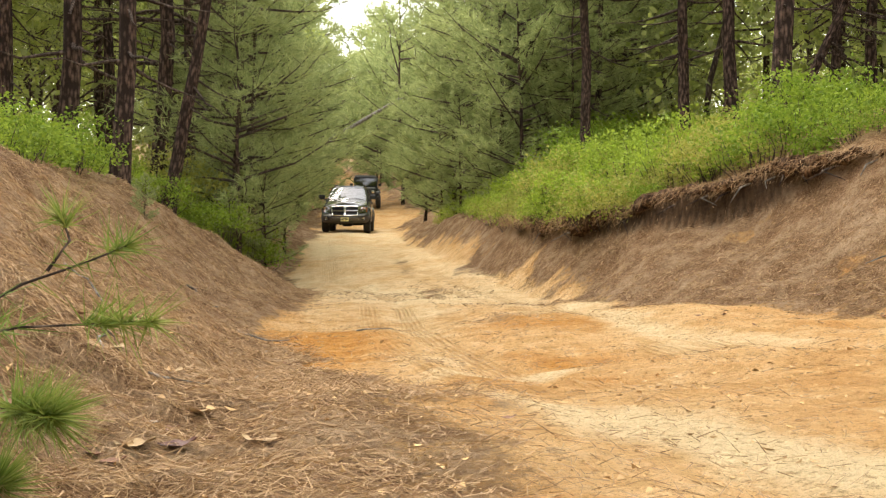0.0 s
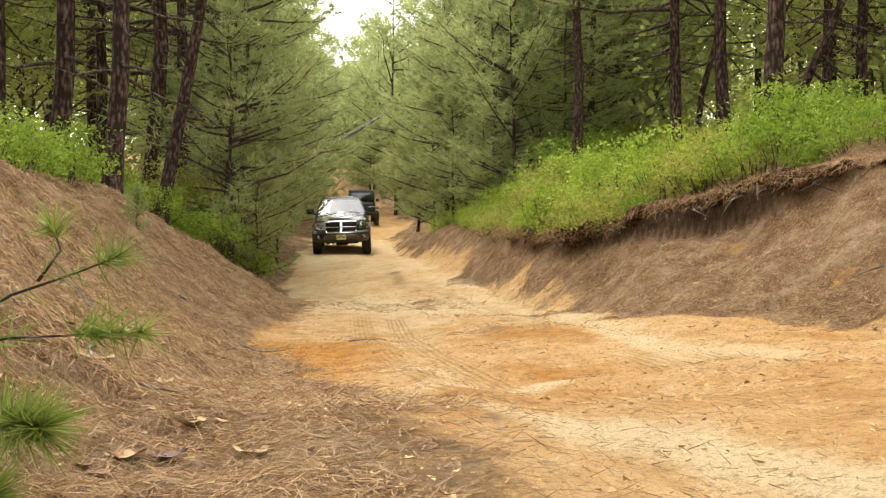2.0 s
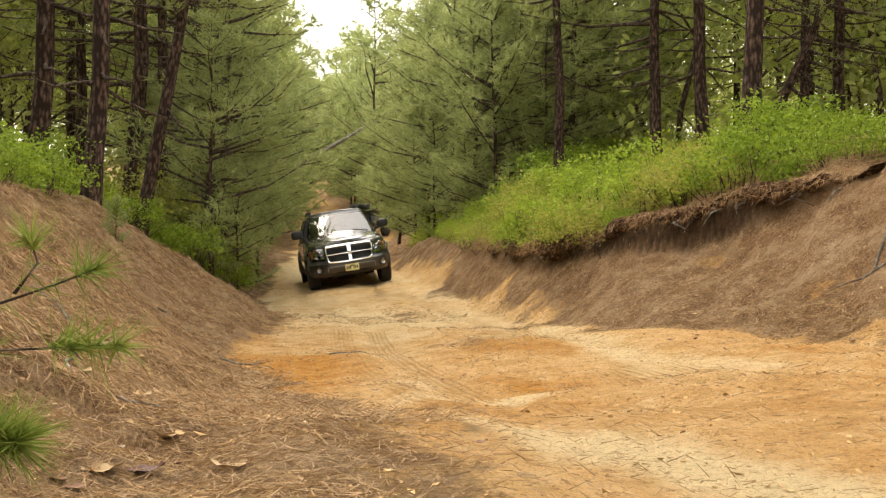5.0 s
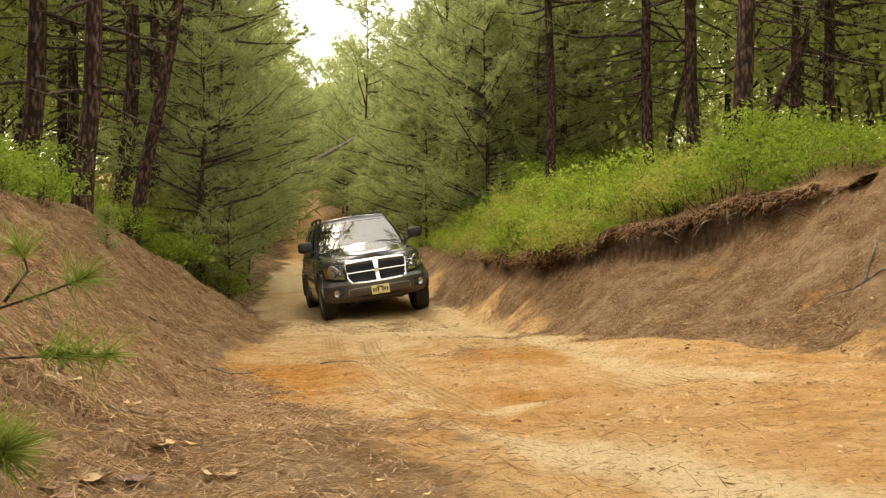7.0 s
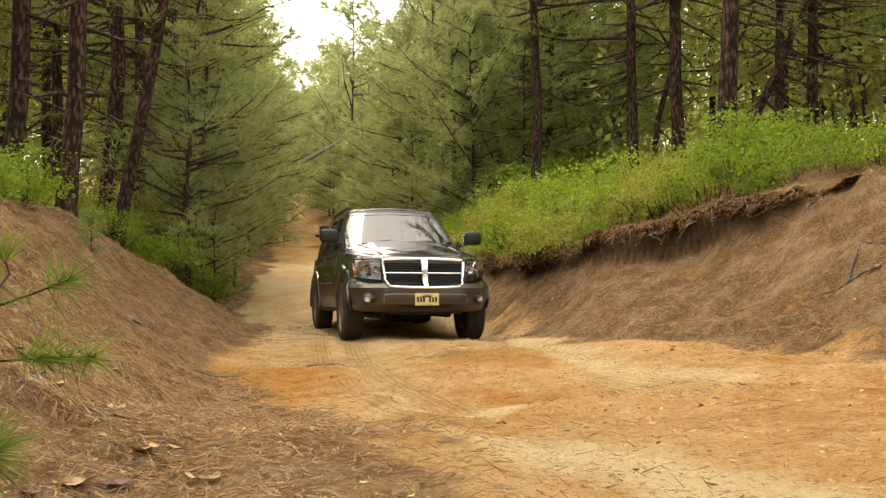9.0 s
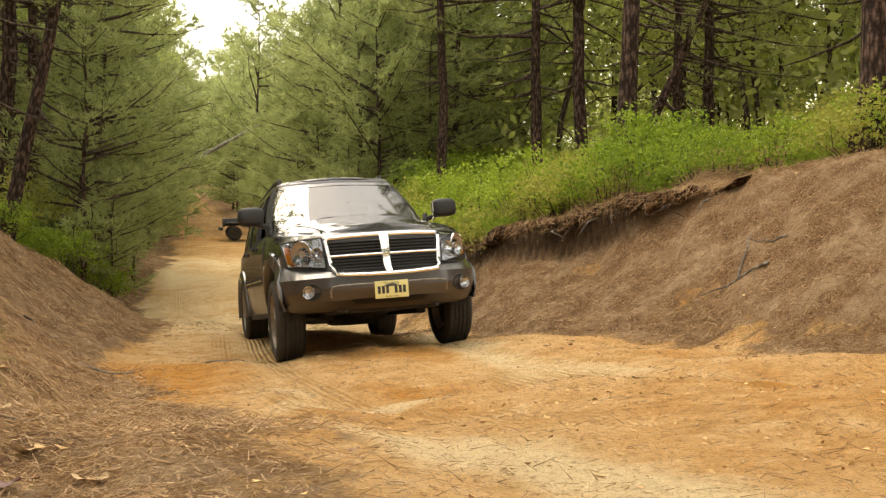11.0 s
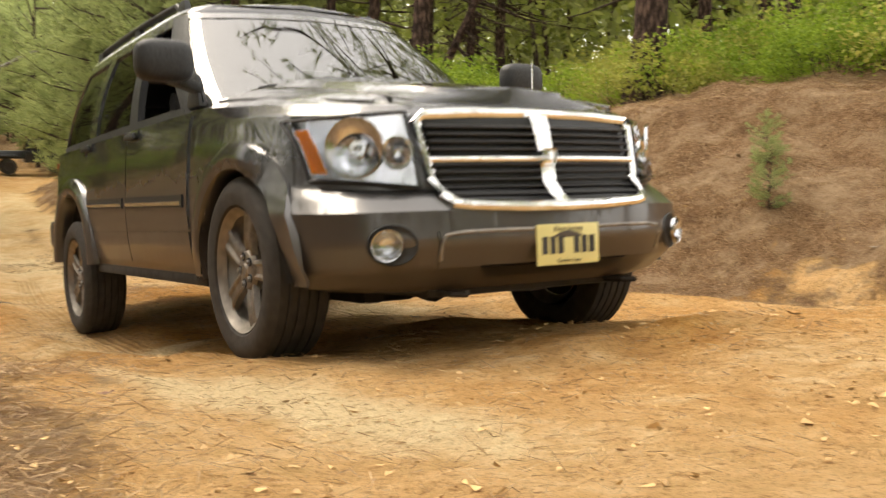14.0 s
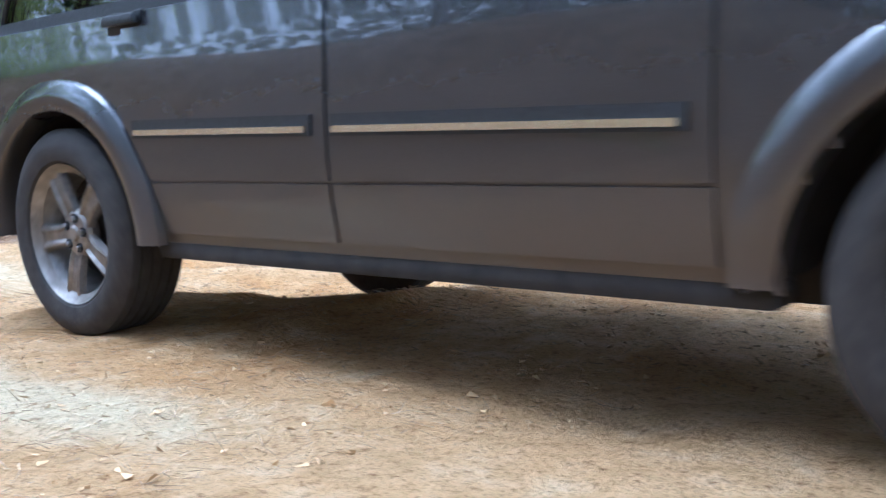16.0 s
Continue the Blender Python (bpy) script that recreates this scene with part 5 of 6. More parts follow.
def build_nose(car):
    # grille: bright surround, cross bars, slats
    gr = part("grille", slab("grille", np.concatenate([nose_grid([(0, 0.715), (0.475, 0.715), (0.515, 1.03), (0, 1.03)], 10, 6, 0.006, -1)[:, ::-1], nose_grid([(0, 0.715), (0.475, 0.715), (0.515, 1.03), (0, 1.03)], 10, 6, 0.006, 1)[:, 1:]], 1), M_GRILLE, 0.01, (0, 1, 0)), car, "black slatted grille in a bright chrome surround")

    def bar(name, pts, wide, deep, mat, label=""):
        path = np.array([(x, front_y(x, z) + deep, z) for x, z in pts])
        v, f = tube(path, np.full(len(path), wide), 8)
        v = v.reshape(len(path), 8, 3)
        mid = path[:, None, :]
        v = (mid + (v - mid) * np.array([1, 0.8, 1])).reshape(-1, 3)
        return part(name, mesh_of(name, v, f, mat), gr, label)

    loop = [(-0.5, 1.035), (-0.3, 1.045), (0, 1.05), (0.3, 1.045), (0.5, 1.035), (0.525, 1.01), (0.52, 0.95), (0.50, 0.8), (0.485, 0.735), (0.46, 0.705), (0.4, 0.695), (0.2, 0.685), (0, 0.682), (-0.2, 0.685), (-0.4, 0.695), (-0.46, 0.705), (-0.485, 0.735), (-0.50, 0.8), (-0.52, 0.95), (-0.525, 1.01), (-0.5, 1.035)]
    bar("surround", loop, 0.021, 0.016, M_CHROME, "chrome grille surround")
    for side in (1, -1):
        bar("crossbar", [(side * x, 0.868) for x in (0.03, 0.2, 0.35, 0.505)], 0.013, 0.022, M_CHROME)
        for k in range(10):
            z = 0.738 + 0.0285 * k
            if abs(z - 0.868) < 0.016:
                continue
            w = 0.475 + 0.04 * (z - 0.715) / 0.31
            part("slat", block("slat", (side * (w / 2 + 0.01), front_y(w / 2, z) + 0.012, z), (w - 0.04, 0.03, 0.008), M_BLACK, 0.002, segs=1, turn=(-20, 0, side * -5)), gr)
    part("upright", slab("upright", np.concatenate([nose_grid([(0, 0.69), (0.028, 0.69), (0.042, 1.04), (0, 1.04)], 4, 8, 0.035, -1)[:, ::-1], nose_grid([(0, 0.69), (0.028, 0.69), (0.042, 1.04), (0, 1.04)], 4, 8, 0.035, 1)[:, 1:]], 1), M_CHROME, 0.03, (0, 1, 0)), gr)
    part("badge", block("badge", (0, front_y(0, 0.874) + 0.042, 0.874), (0.062, 0.014, 0.068), M_CHROME, 0.02, (1.2, 1), 3), gr, "small plain chrome shield badge")
    for side in (1, -1):
        box = [(0.548, 0.775), (0.845, 0.815), (0.862, 1.03), (0.558, 1.04)]
        lamp = part("headlight", slab("headlight", nose_grid(box, 12, 8, 0.004, side), M_BOWL, 0.02, (0.3 * side, 1, 0)), car, "clear headlight with chrome bowls and amber corner")

        def dish(name, x, z, r, mat, deep=0.03):
            y = front_y(x, z)
            n = Vector((side * (front_y(x - 0.05, z) - front_y(x + 0.05, z)) / 0.1, 1, 0)).normalized()
            me = lathe(name, [(-0.004, 0.0), (-0.002, r * 0.25), (deep * 0.35, r * 0.6), (deep, r * 0.97), (deep, r * 1.03), (deep - 0.01, r * 1.05)], mat, 28)
            me.transform(Matrix.Translation((side * x, y + 0.008, z)) @ n.to_track_quat("X", "Z").to_matrix().to_4x4())
            return part(name, me, lamp)

        b = dish("bowl", 0.72, 0.92, 0.108, M_BOWL)
        me = lathe("bulb", [(0.012, 0.0), (0.028, 0.012), (0.028, 0.03), (0.01, 0.034)], M_CHROME, 16)
        me.transform(Matrix.Translation((side * 0.715, front_y(0.715, 0.915), 0.915)) @ pose(0, 0, 0, 0, 0, 90 - side * 25))
        part("bulb", me, lamp)
        dish("indicator_bowl", 0.598, 0.90, 0.055, M_BOWL)
        part("amber_reflector", slab("amber_reflector", nose_grid([(0.808, 0.83), (0.842, 0.835), (0.856, 1.0), (0.83, 1.0)], 4, 6, 0.012, side), M_AMBER, 0.01, (0.5 * side, 1, 0)), lamp, "amber side reflector")
        part("lens", slab("lens", nose_grid([(0.542, 0.768), (0.85, 0.81), (0.868, 1.035), (0.553, 1.046)], 14, 8, 0.045, side), M_LENS, 0.004, (0.3 * side, 1, 0)), lamp, "clear glass cover")
        for a, c in (((0.538, 0.765), (0.548, 1.05)), ((0.548, 1.05), (0.872, 1.04)), ((0.872, 1.04), (0.855, 0.805)), ((0.855, 0.805), (0.538, 0.765))):
            pts = [(np.array(a) * (1 - s) + np.array(c) * s) for s in np.linspace(0, 1, 7)]
            part("lamp_rim", rod("lamp_rim", [(side * x, front_y(x, z) + 0.016, z) for x, z in pts], 0.007, M_BLACK, 6), lamp)
        # fog lamp; a black disc stands in for its shaded body-colour recess
        fx, fz = 0.71, 0.562
        fy = front_y(fx, fz)
        n = Vector((side * 0.5, 1, 0)).normalized()
        turn = n.to_track_quat("X", "Z").to_matrix().to_4x4()
        me = lathe("fog_lamp", [(0.0, 0.0), (0.002, 0.05), (0.004, 0.066), (0.007, 0.072), (0.002, 0.076)], M_BLACK, 32)
        me.transform(Matrix.Translation((side * (fx - 0.022), fy + 0.006, fz)) @ turn @ Matrix.Diagonal((1, 1.25, 1, 1)))
        fog = part("fog_lamp", me, car, "round clear fog lamp with a black disc as its recess shade")
        me = lathe("fog_reflector", [(0.004, 0.0), (0.008, 0.03), (0.02, 0.05), (0.024, 0.056), (0.012, 0.058)], M_BOWL, 28)
        me.transform(Matrix.Translation((side * fx, fy + 0.004, fz)) @ turn)
        part("fog_reflector", me, fog)
        me = lathe("fog_lens", [(0.034, 0.0), (0.03, 0.03), (0.022, 0.053)], M_LENS, 28)
        me.transform(Matrix.Translation((side * fx, fy + 0.004, fz)) @ turn)
        part("fog_lens", me, fog)
    # bumper
    W = [(0.0, 0.475), (0.53, 0.475), (0.545, 0.605), (0, 0.615)]
    P = np.concatenate([nose_grid(W, 12, 6, 0.014, -1)[:, ::-1], nose_grid(W, 12, 6, 0.014, 1)[:, 1:]], 1)
    part("bumper_panel", slab("bumper_panel", P, M_PAINT, 0.02, (0, 1, 0)), car, "raised grey bumper panel")
    for side in (1, -1):
        # crease line of the bumper panel, drawn as a raised silver rod
        part("bumper_moulding", rod("bumper_moulding", [(side * x, front_y(x, z) + 0.012, z) for x, z in ((0.16, 0.6), (0.3, 0.602), (0.45, 0.6), (0.52, 0.592), (0.535, 0.56), (0.53, 0.5))], 0.008, M_ALLOY, 6), car)
    V = [(0.0, 0.345), (0.66, 0.38), (0.80, 0.43), (0, 0.445)]
    P = np.concatenate([nose_grid(V, 14, 5, 0.0, -1)[:, ::-1], nose_grid(V, 14, 5, 0.0, 1)[:, 1:]], 1)
    P[..., 1] -= 0.05 + 0.25 * (0.445 - P[..., 2])
    part("front_valance", slab("front_valance", P, M_BLACK, 0.03, (0, 1, -0.3)), car, "scuffed black lower valance")
    L = [(0.0, 0.425), (0.30, 0.425), (0.36, 0.468), (0, 0.468)]
    P = np.concatenate([nose_grid(L, 8, 3, 0.008, -1)[:, ::-1], nose_grid(L, 8, 3, 0.008, 1)[:, 1:]], 1)
    part("air_intake", slab("air_intake", P, M_GRILLE, 0.01, (0, 1, 0)), car)
    # registration plate: cream-yellow, unreadable bars for its number
    py = front_y(0, 0.535) + 0.022
    plate = part("registration_plate", block("registration_plate", (0, py, 0.537), (0.306, 0.006, 0.155), M_PLATE, 0.004), car, "yellow registration plate with dark bars")
    up = Matrix.Translation((0, py + 0.004, 0)) @ pose(0, 0, 0, 90, 0, 180)
    part("plate_text", word("plate_text", "New Jersey", 0.03, M_INK, Matrix.Translation((0, 0, 0.586)) @ up), plate, sharp=0)
    part("plate_text", word("plate_text", "Garden State", 0.022, M_INK, Matrix.Translation((0, 0, 0.468)) @ up), plate, sharp=0)
    for k, x in enumerate((0.115, 0.077, 0.039, -0.039, -0.077, -0.115)):
        part("plate_bar", block("plate_bar", (x, py + 0.0035, 0.535), (0.026, 0.003, 0.066), M_INK, 0.0), plate, sharp=0)
    # tow hooks
    for x in (-0.42, 0.42):
        part("tow_hook", rod("tow_hook", [(x - 0.03, 2.25, 0.37), (x - 0.03, 2.4, 0.37), (x, 2.44, 0.37), (x + 0.03, 2.4, 0.37), (x + 0.03, 2.25, 0.37)], 0.012, M_UNDER, 6), car)
    # hood: shut lines and washer jets
    for side in (1, -1):
        pts = [(0.50, 2.235, 1.098), (0.545, 2.0, 1.135), (0.585, 1.6, 1.175), (0.62, 1.2, 1.2), (0.64, 1.0, 1.215)]
        part("hood_crease", rod("hood_crease", [(side * x, y, hood_z(x, y) + 0.0015) for x, y, _ in pts], 0.006, M_PAINT, 6), car)
        pts = [(0.60, 2.13), (0.70, 1.95), (0.765, 1.7), (0.80, 1.4), (0.815, 1.05)]
        part("hood_gap", rod("hood_gap", [(side * x, y, hood_z(x, y) - 0.002) for x, y in pts], 0.005, M_GRILLE, 6), car)
        # wipers
        part("wiper", rod("wiper", [(side * 0.05 - 0.05, 1.1, 1.335), (side * 0.3 - 0.05, 1.03, 1.352), (side * 0.62 - 0.05, 0.93, 1.305)], 0.011, M_BLACK, 6), car)
    # aerial on the left wing
    part("aerial", rod("aerial", [(-0.78, 1.35, 1.17), (-0.785, 1.345, 1.3), (-0.8, 1.33, 1.45)], [0.008, 0.005, 0.003], M_CHROME, 6), car, "thin chrome aerial")


def hood_z(x, y):
    row = BODY[-1][:SUB * 6]
    xe = np.interp(-y, -row[:, 1], row[:, 0])
    ze = np.interp(-y, -row[:, 1], row[:, 2])
    s = min(1.0, abs(x) / max(xe, 1e-3))
    return float(ze + (0.055 + 0.09 * cowl_rise(y)) * (1 - s ** 2) ** 0.7 + (0.016 if s < 0.6 else 0))


def build_flank(car, side):
    rear_edge = lambda z: max(-1.14, -1.57 + math.sqrt(max(0, 0.60 ** 2 - (z - 0.4) ** 2)))
    for name, y0, y1 in (("front_door", 0.93, -0.165), ("rear_door", -0.18, rear_edge)):
        door = part(name, slab(name, flank_grid(y0, y1, 0.632, 1.165, side, 18, 14, 0.009), M_PAINT, 0.02, (side, 0, 0)), car, "grey door panel")
        part("door_cladding", slab("door_cladding", flank_grid(y0, y1, 0.455, 0.622, side, 18, 6, 0.011), M_PAINT, 0.02, (side, 0, 0)), door, "dust-covered lower door cladding")
        ya = y0 - 0.05
        yb = (y1 if not callable(y1) else y1(0.76)) + 0.012
        part("side_moulding", slab("side_moulding", tilted(flank_grid(ya, yb, 0.738, 0.798, side, 10, 4, 0.016)), M_BLACK, 0.02, (side, 0, 0)), door)
        part("trim_strip", slab("trim_strip", tilted(flank_grid(ya - 0.02, yb + 0.01, 0.748, 0.766, side, 10, 2, 0.021)), M_GOLD, 0.01, (side, 0, 0)), door, "bright trim strip")
        hy = -0.05 if name == "front_door" else -1.12
        hx = side_x(hy, 1.145)
        hz = 1.142 if name == "front_door" else 1.155
        part("handle_bowl", block("handle_bowl", (side * (hx + 0.004), hy, hz - 0.004), (0.012, 0.2, 0.07), M_GRILLE, 0.005), door)
        part("door_handle", block("door_handle", (side * (hx + 0.028), hy, hz + 0.004), (0.028, 0.19, 0.036), M_BLACK, 0.012, (0.8, 0.92)), door, "black door handle")
    # sill and running strip
    part("sill", block("sill", (side * 0.85, 0.0, 0.395), (0.12, 2.1, 0.06), M_UNDER, 0.02), car)
    for ay in AXLES:
        # flared arch
        sect = [(0.0, 0.86), (-0.02, 0.955), (0.05, 0.968), (0.3, 0.976), (0.65, 0.972), (0.95, 0.95), (1.0, 0.915)]
        ang = np.radians(np.linspace(-1, 184, 44))
        P = np.zeros((44, len(sect), 3))
        for i, a in enumerate(ang):
            for j, (r, x) in enumerate(sect):
                r = 0.482 + r * (0.105 + 0.015 * max(0.0, math.sin(a)))
                yy, zz = ay + r * math.cos(a) * 1.0, 0.405 + r * math.sin(a) * (0.98 if math.sin(a) > 0 else 1)
                xx = x if ay < 0 or yy < 1.7 else min(x, side_x(min(yy, 2.0), max(zz, 0.45)) + 0.012 + 0.2 * max(0, 1.85 - yy))
                k = min(1.0, max(0.0, (math.degrees(a) - 135) / 42)) if ay > 0 else 0.0
                xx = xx * (1 - k) + min(xx, side_x(yy, max(zz, 0.45)) + 0.016) * k
                P[i, j] = (side * xx, yy, max(zz, 0.415))
        part("arch_flare", slab("arch_flare", P, M_PAINT, 0.01, (side, 0, 0)), car, "bulging grey wheel-arch flare")
        V, F = [], []
        for i, a in enumerate(np.radians(np.linspace(2, 178, 30))):
            for x in (0.94, 0.5):
                V.append((side * x, ay + 0.482 * math.cos(a), 0.41 + 0.482 * math.sin(a)))
        F = [(2 * i, 2 * i + 1, 2 * i + 3, 2 * i + 2) for i in range(29)] + [tuple(range(1, 60, 2))]
        part("arch_liner", mesh_of("arch_liner", V, F, M_UNDER), car)
    # mirror
    bm = bmesh.new()
    bmesh.ops.create_uvsphere(bm, u_segments=20, v_segments=12, radius=1)
    for v in bm.verts:
        c = v.co
        c.x, c.y, c.z = [math.copysign(abs(q) ** 0.55, q) for q in c]
        c.y *= 1.0 if c.y > 0 else 0.35
        v.co = Vector((c.x * 0.135 + side * 1.03, c.y * 0.085 + 0.92, c.z * 0.098 + 1.41))
    mirror = part("door_mirror", bm_mesh("door_mirror", bm, M_BLACK), car, "black folding door mirror", 60)
    part("mirror_arm", block("mirror_arm", (side * 0.91, 0.86, 1.32), (0.16, 0.09, 0.05), M_BLACK, 0.015, turn=(0, side * -18, 0)), mirror)
    part("mirror_foot", block("mirror_foot", (side * 0.845, 0.82, 1.29), (0.05, 0.2, 0.16), M_BLACK, 0.02, (0.6, 0.5)), mirror)
    # tail lamp
    part("tail_lamp", block("tail_lamp", (side * 0.8, -2.43, 1.02), (0.1, 0.1, 0.26), M_RED, 0.02), car, "red tail lamp")


def wheel_mesh_parts():
    """Meshes of one wheel round its own centre; its outer face looks along +x."""
    T = 0.1325
    prof = [(T * 0.72, 0.25), (T * 0.95, 0.274), (T * 1.04, 0.318), (T * 0.98, 0.352), (T * 0.86, 0.378)]
    for k in range(5):
        c = T * (0.64 - 0.32 * k)
        prof += [(c + 0.016, TYRE_R), (c - 0.016, TYRE_R), (c - 0.0185, TYRE_R - 0.009), (c - 0.0235, TYRE_R - 0.009)]
    prof = prof[:-2] + [(-T * 0.86, 0.378), (-T * 0.98, 0.352), (-T * 1.04, 0.318), (-T * 0.95, 0.274), (-T * 0.72, 0.25)]
    tyre = lathe("tyre", prof, M_TYRE, 72)
    rim = lathe("rim", [(T * 0.66, 0.228), (T * 0.78, 0.25), (T * 0.9, 0.262), (T * 0.82, 0.265), (T * 0.6, 0.254), (T * 0.2, 0.215), (-T * 0.5, 0.2), (-T * 0.9, 0.24)], M_ALLOY, 56)
    disc = lathe("brake_disc", [(T * 0.1, 0.0), (T * 0.1, 0.15), (T * 0.0, 0.16), (-T * 0.4, 0.2), (-T * 0.4, 0.0)], M_UNDER, 32)
    bm = bmesh.new()
    P = []
    for u, half, xx in ((0.06, 0.046, 0.080), (0.10, 0.043, 0.090), (0.15, 0.044, 0.096), (0.21, 0.049, 0.098), (0.246, 0.056, 0.094)):
        P.append([(xx - 0.03, -half, u), (xx - 0.004, -half * 0.86, u), (xx, -half * 0.62, u), (xx - 0.010, -half * 0.36, u), (xx - 0.010, half * 0.36, u), (xx, half * 0.62, u), (xx - 0.004, half * 0.86, u), (xx - 0.03, half, u)])
    vs = [[bm.verts.new(p) for p in row] for row in P]
    for a, b in zip(vs[:-1], vs[1:]):
        for i in range(7):
            bm.faces.new((a[i], a[i + 1], b[i + 1], b[i]))
    bm.faces.new([row[0] for row in vs] + [row[7] for row in vs[::-1]])
    spoke = bm_mesh("spoke", bm, M_ALLOY)
    hub = lathe("hub", [(0.096, 0.0), (0.098, 0.024), (0.09, 0.032), (0.086, 0.075), (0.07, 0.092), (0.04, 0.09)], M_ALLOY, 30)
    pocket = lathe("bolt_pocket", [(0.089, 0.0), (0.089, 0.0165), (0.0925, 0.018), (0.088, 0.0195)], M_GRILLE, 16)
    bolt = lathe("wheel_bolt", [(0.104, 0.0), (0.102, 0.008), (0.098, 0.0105), (0.088, 0.011)], M_BOLT, 6)
    return tyre, rim, disc, spoke, hub, pocket, bolt


def build_wheel(car, meshes, x, y):
    tyre, rim, disc, spoke, hub, pocket, bolt = meshes
    w = new("wheel", None)
    w.parent = car
    tagged(w, "dusty five-spoke alloy wheel with road tyre")
    flip = pose(0, 0, 0, 0, 0, 0 if x > 0 else 180)
    for name, me in (("tyre", tyre), ("rim", rim), ("brake_disc", disc), ("hub", hub)):
        o = new(name, me)
        o.parent = w
        o.matrix_local = flip
    for k in range(5):
        for name, me, m in (("spoke", spoke, pose(0, 0, 0, 72 * k, 0, 0)),
                            ("bolt_pocket", pocket, pose(0, 0, 0, 72 * k + 36, 0, 0) @ pose(0, 0, 0.058)), ("wheel_bolt", bolt, pose(0, 0, 0, 72 * k + 36, 0, 0) @ pose(0, 0, 0.058))):
            o = new(name, me)
            o.parent = w
            o.matrix_local = flip @ m
    return w


def build_car():
    car = tagged(new("suv", None), "dusty grey metallic off-road station wagon driving down the track", "car")
    car_shell(car)
    build_cabin(car)
    build_nose(car)
    for side in (1, -1):
        build_flank(car, side)
    # underside
    part("chassis", block("chassis", (0, 0.2, 0.42), (1.0, 4.2, 0.14), M_UNDER, 0.03), car)
    for x in (-0.45, 0.45):
        part("frame_rail", block("frame_rail", (x, 0.0, 0.36), (0.1, 3.6, 0.12), M_UNDER, 0.02), car)
    part("gearbox", block("gearbox", (0, 0.6, 0.32), (0.4, 1.1, 0.18), M_UNDER, 0.06), car)
    part("fuel_tank", block("fuel_tank", (-0.3, -0.6, 0.33), (0.5, 0.9, 0.18), M_UNDER, 0.05), car)
    part("exhaust", rod("exhaust", [(0.3, 1.0, 0.3), (0.32, 0.0, 0.29), (0.3, -0.9, 0.3), (0.45, -1.4, 0.42), (0.5, -2.4, 0.36)], 0.032, M_UNDER), car)
    for ay in AXLES:
        part("axle", rod("axle", [(-0.75, ay, 0.385), (-0.2, ay, 0.375), (0, ay, 0.37), (0.2, ay, 0.375), (0.75, ay, 0.385)], [0.045, 0.045, 0.12, 0.045, 0.045], M_UNDER, 10), car)
    part("rear_bumper", block("rear_bumper", (0, -2.55, 0.6), (1.8, 0.16, 0.22), M_PAINT, 0.05), car)
    meshes = wheel_mesh_parts()
    for me in meshes:
        me.polygons.foreach_set("use_smooth", [True] * len(me.polygons))
        me.set_sharp_from_angle(angle=radians(32))
    wheels = {}
    for x in (0.82, -0.82):
        for y in AXLES:
            wheels[x, y] = build_wheel(car, meshes, x, y)
    return car, wheels


def build_jeep():
    """The second vehicle: a boxy black off-roader seen far off."""
    jeep = tagged(new("off_roader", None), "boxy black off-road vehicle waiting beside the track", "car")
    part("tub", block("tub", (0, -0.75, 0.92), (1.5, 2.3, 0.62), M_JEEP, 0.05), jeep)
    part("hood", block("hood", (0, 1.05, 1.02), (1.28, 1.35, 0.42), M_JEEP, 0.05, (0.9, 0.98)), jeep)
    part("grille", block("grille", (0, 1.74, 0.98), (1.2, 0.06, 0.46), M_BLACK, 0.02), jeep)
    part("bumper", block("bumper", (0, 1.9, 0.66), (1.6, 0.2, 0.16), M_BLACK, 0.03), jeep)
    part("rear_bumper", block("rear_bumper", (0, -1.98, 0.62), (1.5, 0.14, 0.14), M_BLACK, 0.03), jeep)
    part("windscreen_frame", block("windscreen_frame", (0, 0.28, 1.5), (1.42, 0.08, 0.6), M_JEEP, 0.03, turn=(14, 0, 0)), jeep)
    part("windscreen", block("windscreen", (0, 0.325, 1.51), (1.26, 0.02, 0.46), M_PRIVACY, 0.004, turn=(14, 0, 0)), jeep)
    part("soft_top", block("soft_top", (0, -0.85, 1.52), (1.44, 2.1, 0.66), M_CANVAS, 0.08, (0.92, 0.95)), jeep)
    for side in (1, -1):
        part("side_window", block("side_window", (side * 0.712, -0.35, 1.52), (0.03, 0.7, 0.36), M_PRIVACY, 0.01), jeep)
        part("headlight", block("headlight", (side * 0.42, 1.78, 1.02), (0.18, 0.04, 0.18), M_BOWL, 0.03), jeep)
        part("door_mirror", block("door_mirror", (side * 0.86, 0.3, 1.36), (0.18, 0.07, 0.16), M_BLACK, 0.03), jeep)
        for y in (1.2, -1.2):
            part("fender", block("fender", (side * 0.76, y, 0.98), (0.28, 1.0, 0.1), M_BLACK, 0.04, (0.9, 0.75)), jeep)
            me = lathe("tyre", [(-0.13, 0.2), (-0.13, 0.34), (-0.11, 0.4), (0.11, 0.4), (0.13, 0.34), (0.13, 0.22), (0.08, 0.2), (0.06, 0.0)], M_TYRE, 32)
            me.transform(Matrix.Translation((side * 0.76, y, 0.4)) @ pose(0, 0, 0, 0, 0, 0 if side > 0 else 180))
            part("tyre", me, jeep)
    me = lathe("spare_tyre", [(-0.12, 0.2), (-0.12, 0.34), (-0.1, 0.4), (0.1, 0.4), (0.12, 0.34), (0.12, 0.0)], M_TYRE, 32)
    me.transform(Matrix.Translation((0, -2.05, 1.1)) @ pose(0, 0, 0, 0, 0, -90))
    part("spare_tyre", me, jeep)
    return jeep


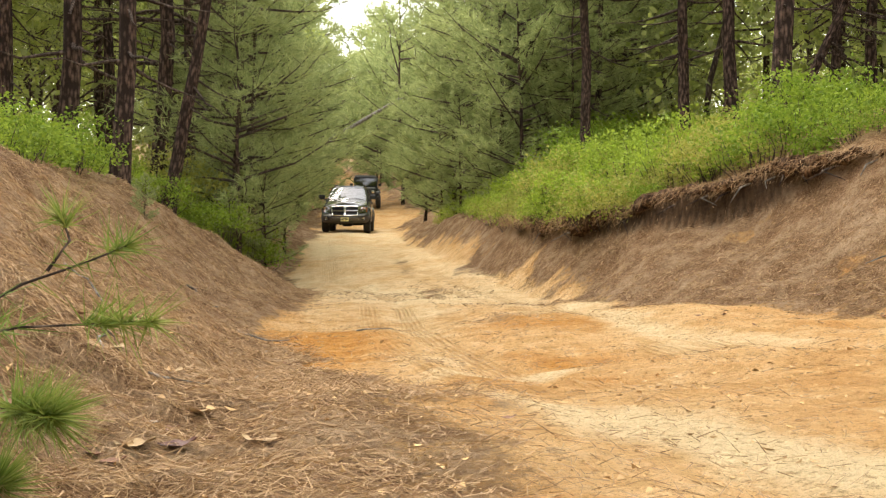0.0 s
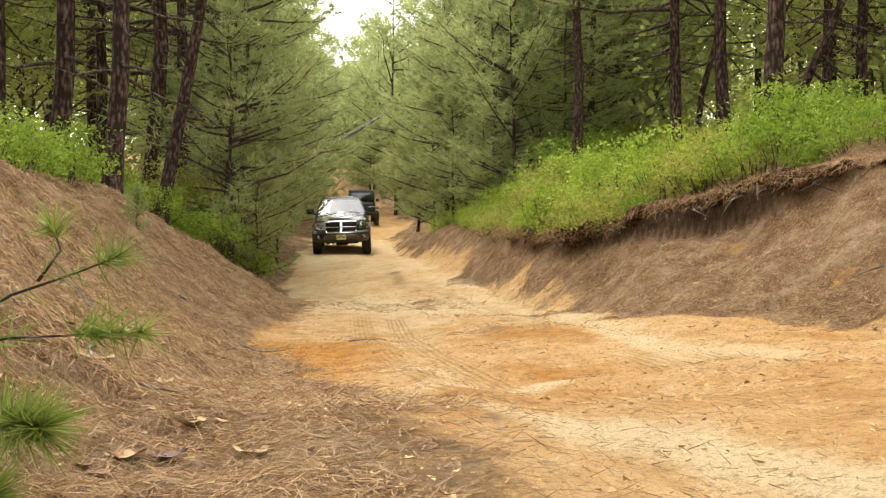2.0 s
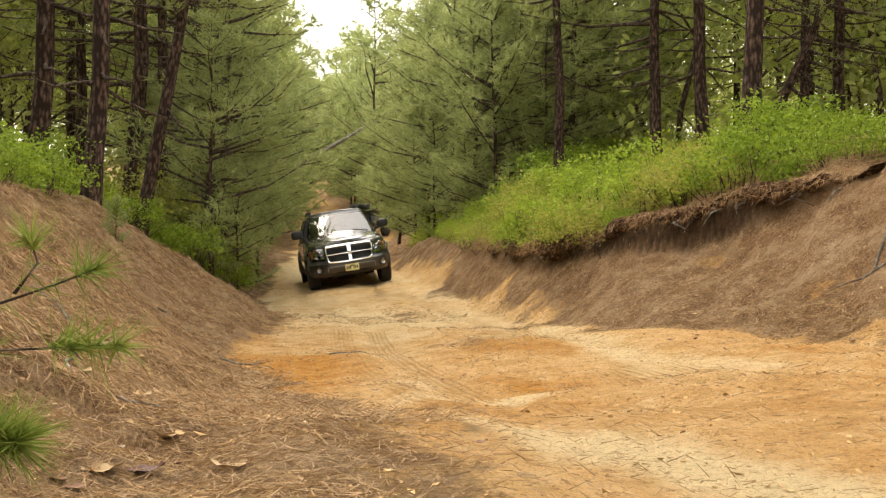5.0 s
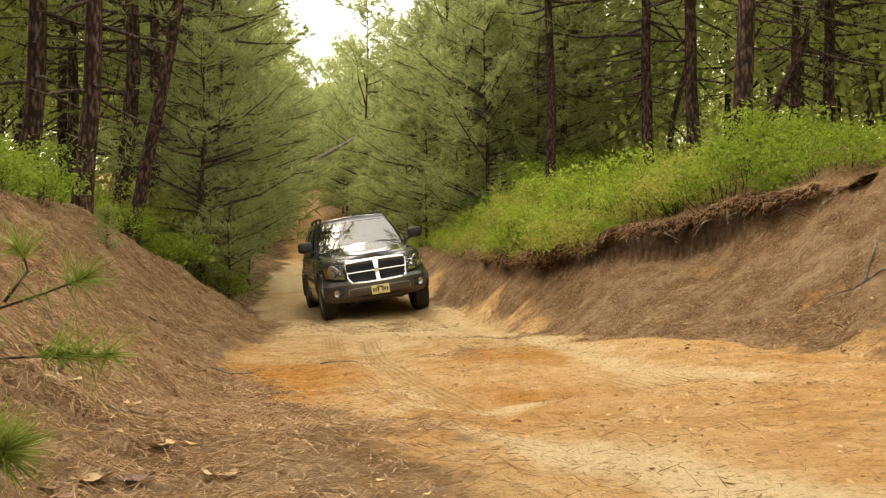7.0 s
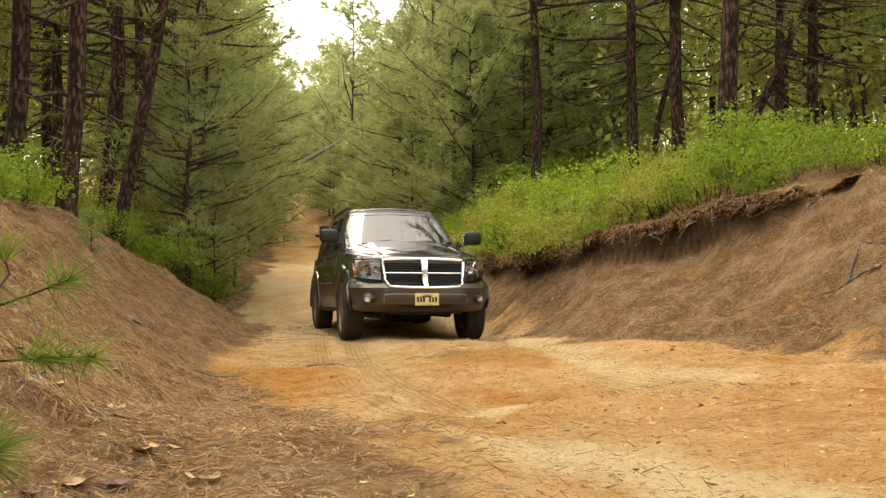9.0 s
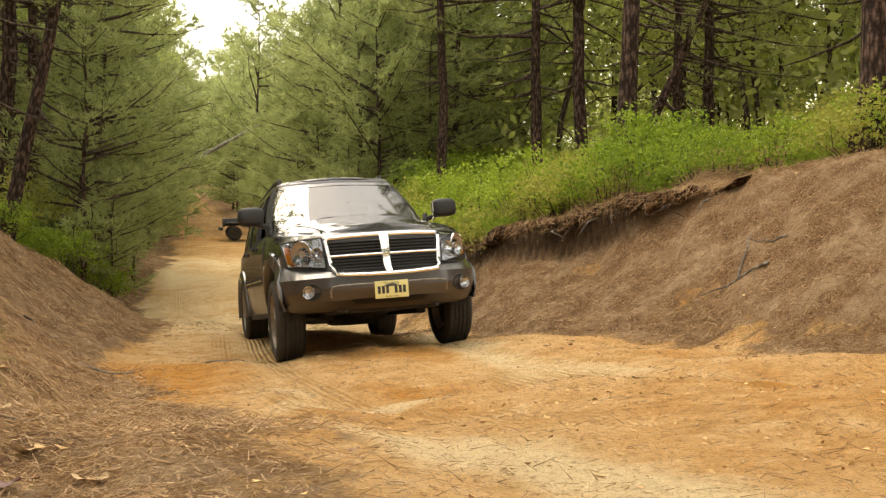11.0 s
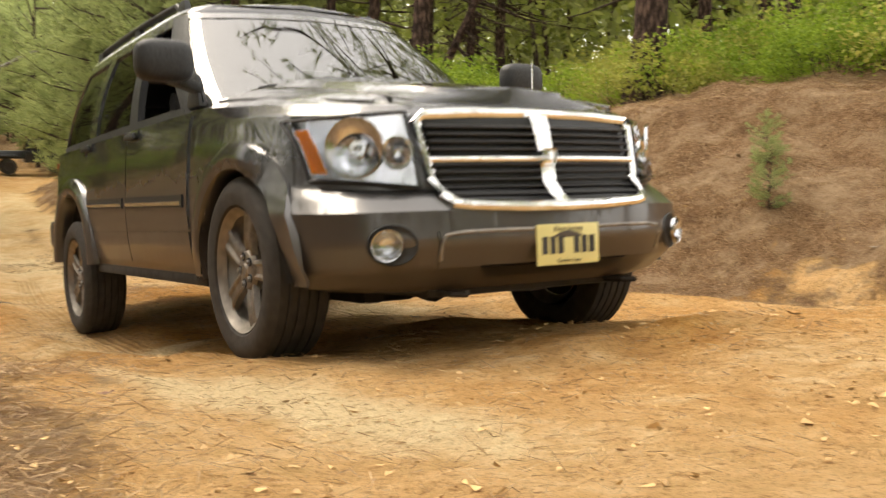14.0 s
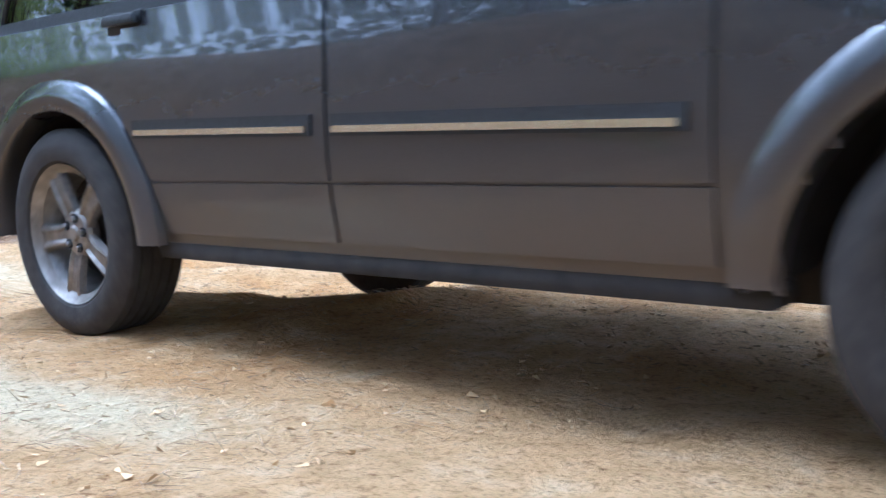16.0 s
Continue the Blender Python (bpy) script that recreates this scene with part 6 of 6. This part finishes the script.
# ---- what moves ----
CAR_ROWS = [
    (0.0, -3.896, 39.607, 1.338, -2.78, 0.09, -178.22),
    (2.0, -3.233, 33.279, 0.898, -2.77, 2.52, -175.21),
    (3.0, -2.822, 30.175, 0.666, -2.9, 3.47, -173.71),
    (4.0, -2.307, 26.894, 0.451, -2.02, 6.1, -171.78),
    (6.5, -1.054, 19.919, 0.052, -1.97, 12.44, -169.94),
    (7.0, -0.842, 18.711, -0.001, -1.2, 9.44, -169.73),
    (7.5, -0.623, 17.547, -0.046, -0.74, 7.66, -169.83),
    (8.0, -0.42, 16.326, -0.1, 0.85, 4.92, -169.6),
    (8.5, -0.24, 15.315, -0.111, -0.1, 2.01, -169.58),
    (9.0, -0.072, 14.381, -0.16, 0.85, -0.1, -169.01),
    (9.5, 0.126, 13.416, -0.198, 1.41, 0.25, -170.07),
    (10.0, 0.303, 12.573, -0.177, 2.95, 2.42, -171.4),
    (12.5, 0.798, 8.241, -0.124, 1.02, 5.09, -171.83),
    (13.0, 0.954, 7.351, -0.108, -1.5, 4.12, -170.27),
    (13.5, 1.174, 6.51, -0.082, -1.08, 6.04, -170.34),
    (14.0, 1.348, 5.604, -0.043, 1.07, 2.87, -167.52),
    (14.5, 1.63, 4.708, 0.034, 3.99, 1.25, -166.48),
    (15.0, 1.923, 3.893, 0.035, 4.59, 4.66, -164.58),
    (15.5, 2.254, 3.083, 0.074, 3.06, 3.86, -163.4),
    (16.0, 2.581, 2.24, 0.176, 1.13, 6.87, -163.55),
]
JEEP_ROWS = [(0.0, -4.75, 58.5, -175), (2.0, -4.25, 54.6, -172), (4.0, -3.3, 53.2, -190), (6.5, -2.75, 54.4, -235), (8.5, -2.55, 55.2, -262), (16.0, -2.55, 55.2, -262)]


def jeep_pose(x, y, turn):
    """The off-roader set level with the slope under it."""
    a = radians(turn)
    ahead = Vector((-math.sin(a), math.cos(a), 0))
    side = Vector((math.cos(a), math.sin(a), 0))
    h = lambda v: height(x + v.x, y + v.y)
    f, b, l, r = h(ahead * 1.2), h(ahead * -1.2), h(side * -0.76), h(side * 0.76)
    return pose(x, y, (f + b) / 2 + 0.02, math.degrees(math.atan2(f - b, 2.4)), -math.degrees(math.atan2(r - l, 1.52)) * 0.6, turn)


def motions():
    car_rows = [(t, pose(*p)) for t, *p in CAR_ROWS]
    walk(CAR, car_rows)
    walk(JEEP, [(t, jeep_pose(*p)) for t, *p in JEEP_ROWS])
    # wheels: they roll with the way gone and ride on the ground under them
    T = np.array([r[0] for r in CAR_ROWS])
    XY = np.array([r[1:3] for r in CAR_ROWS])
    times = [round(0.2 * k, 1) for k in range(81)]
    states = []
    for t in times:
        scene.frame_set(frame(t))
        states.append(CAR.matrix_world.copy())
    for (x, y), wheel in WHEELS.items():
        rows, gone, last, drop = [], 0.0, None, []
        for m in states:
            c = m @ Vector((x, y, TYRE_R))
            drop.append(height(c.x, c.y) + TYRE_R - 0.006 - c.z)
        drop = np.convolve(np.pad(np.clip(drop, -0.11, 0.11), 1, "edge"), [0.25, 0.5, 0.25], "valid")
        for t, m, d in zip(times, states, drop):
            c = m @ Vector((x, y, TYRE_R))
            if last is not None:
                gone += (Vector((c.x, c.y)) - last).length
            last = Vector((c.x, c.y))
            rows.append((t, pose(x, y, TYRE_R + d, -math.degrees(gone / TYRE_R) + SPIN, 0, 0)))
        walk(wheel, rows)
    scene.frame_set(1)


SPIN = -23.0
CAR, WHEELS = build_car()
JEEP = build_jeep()
motions()
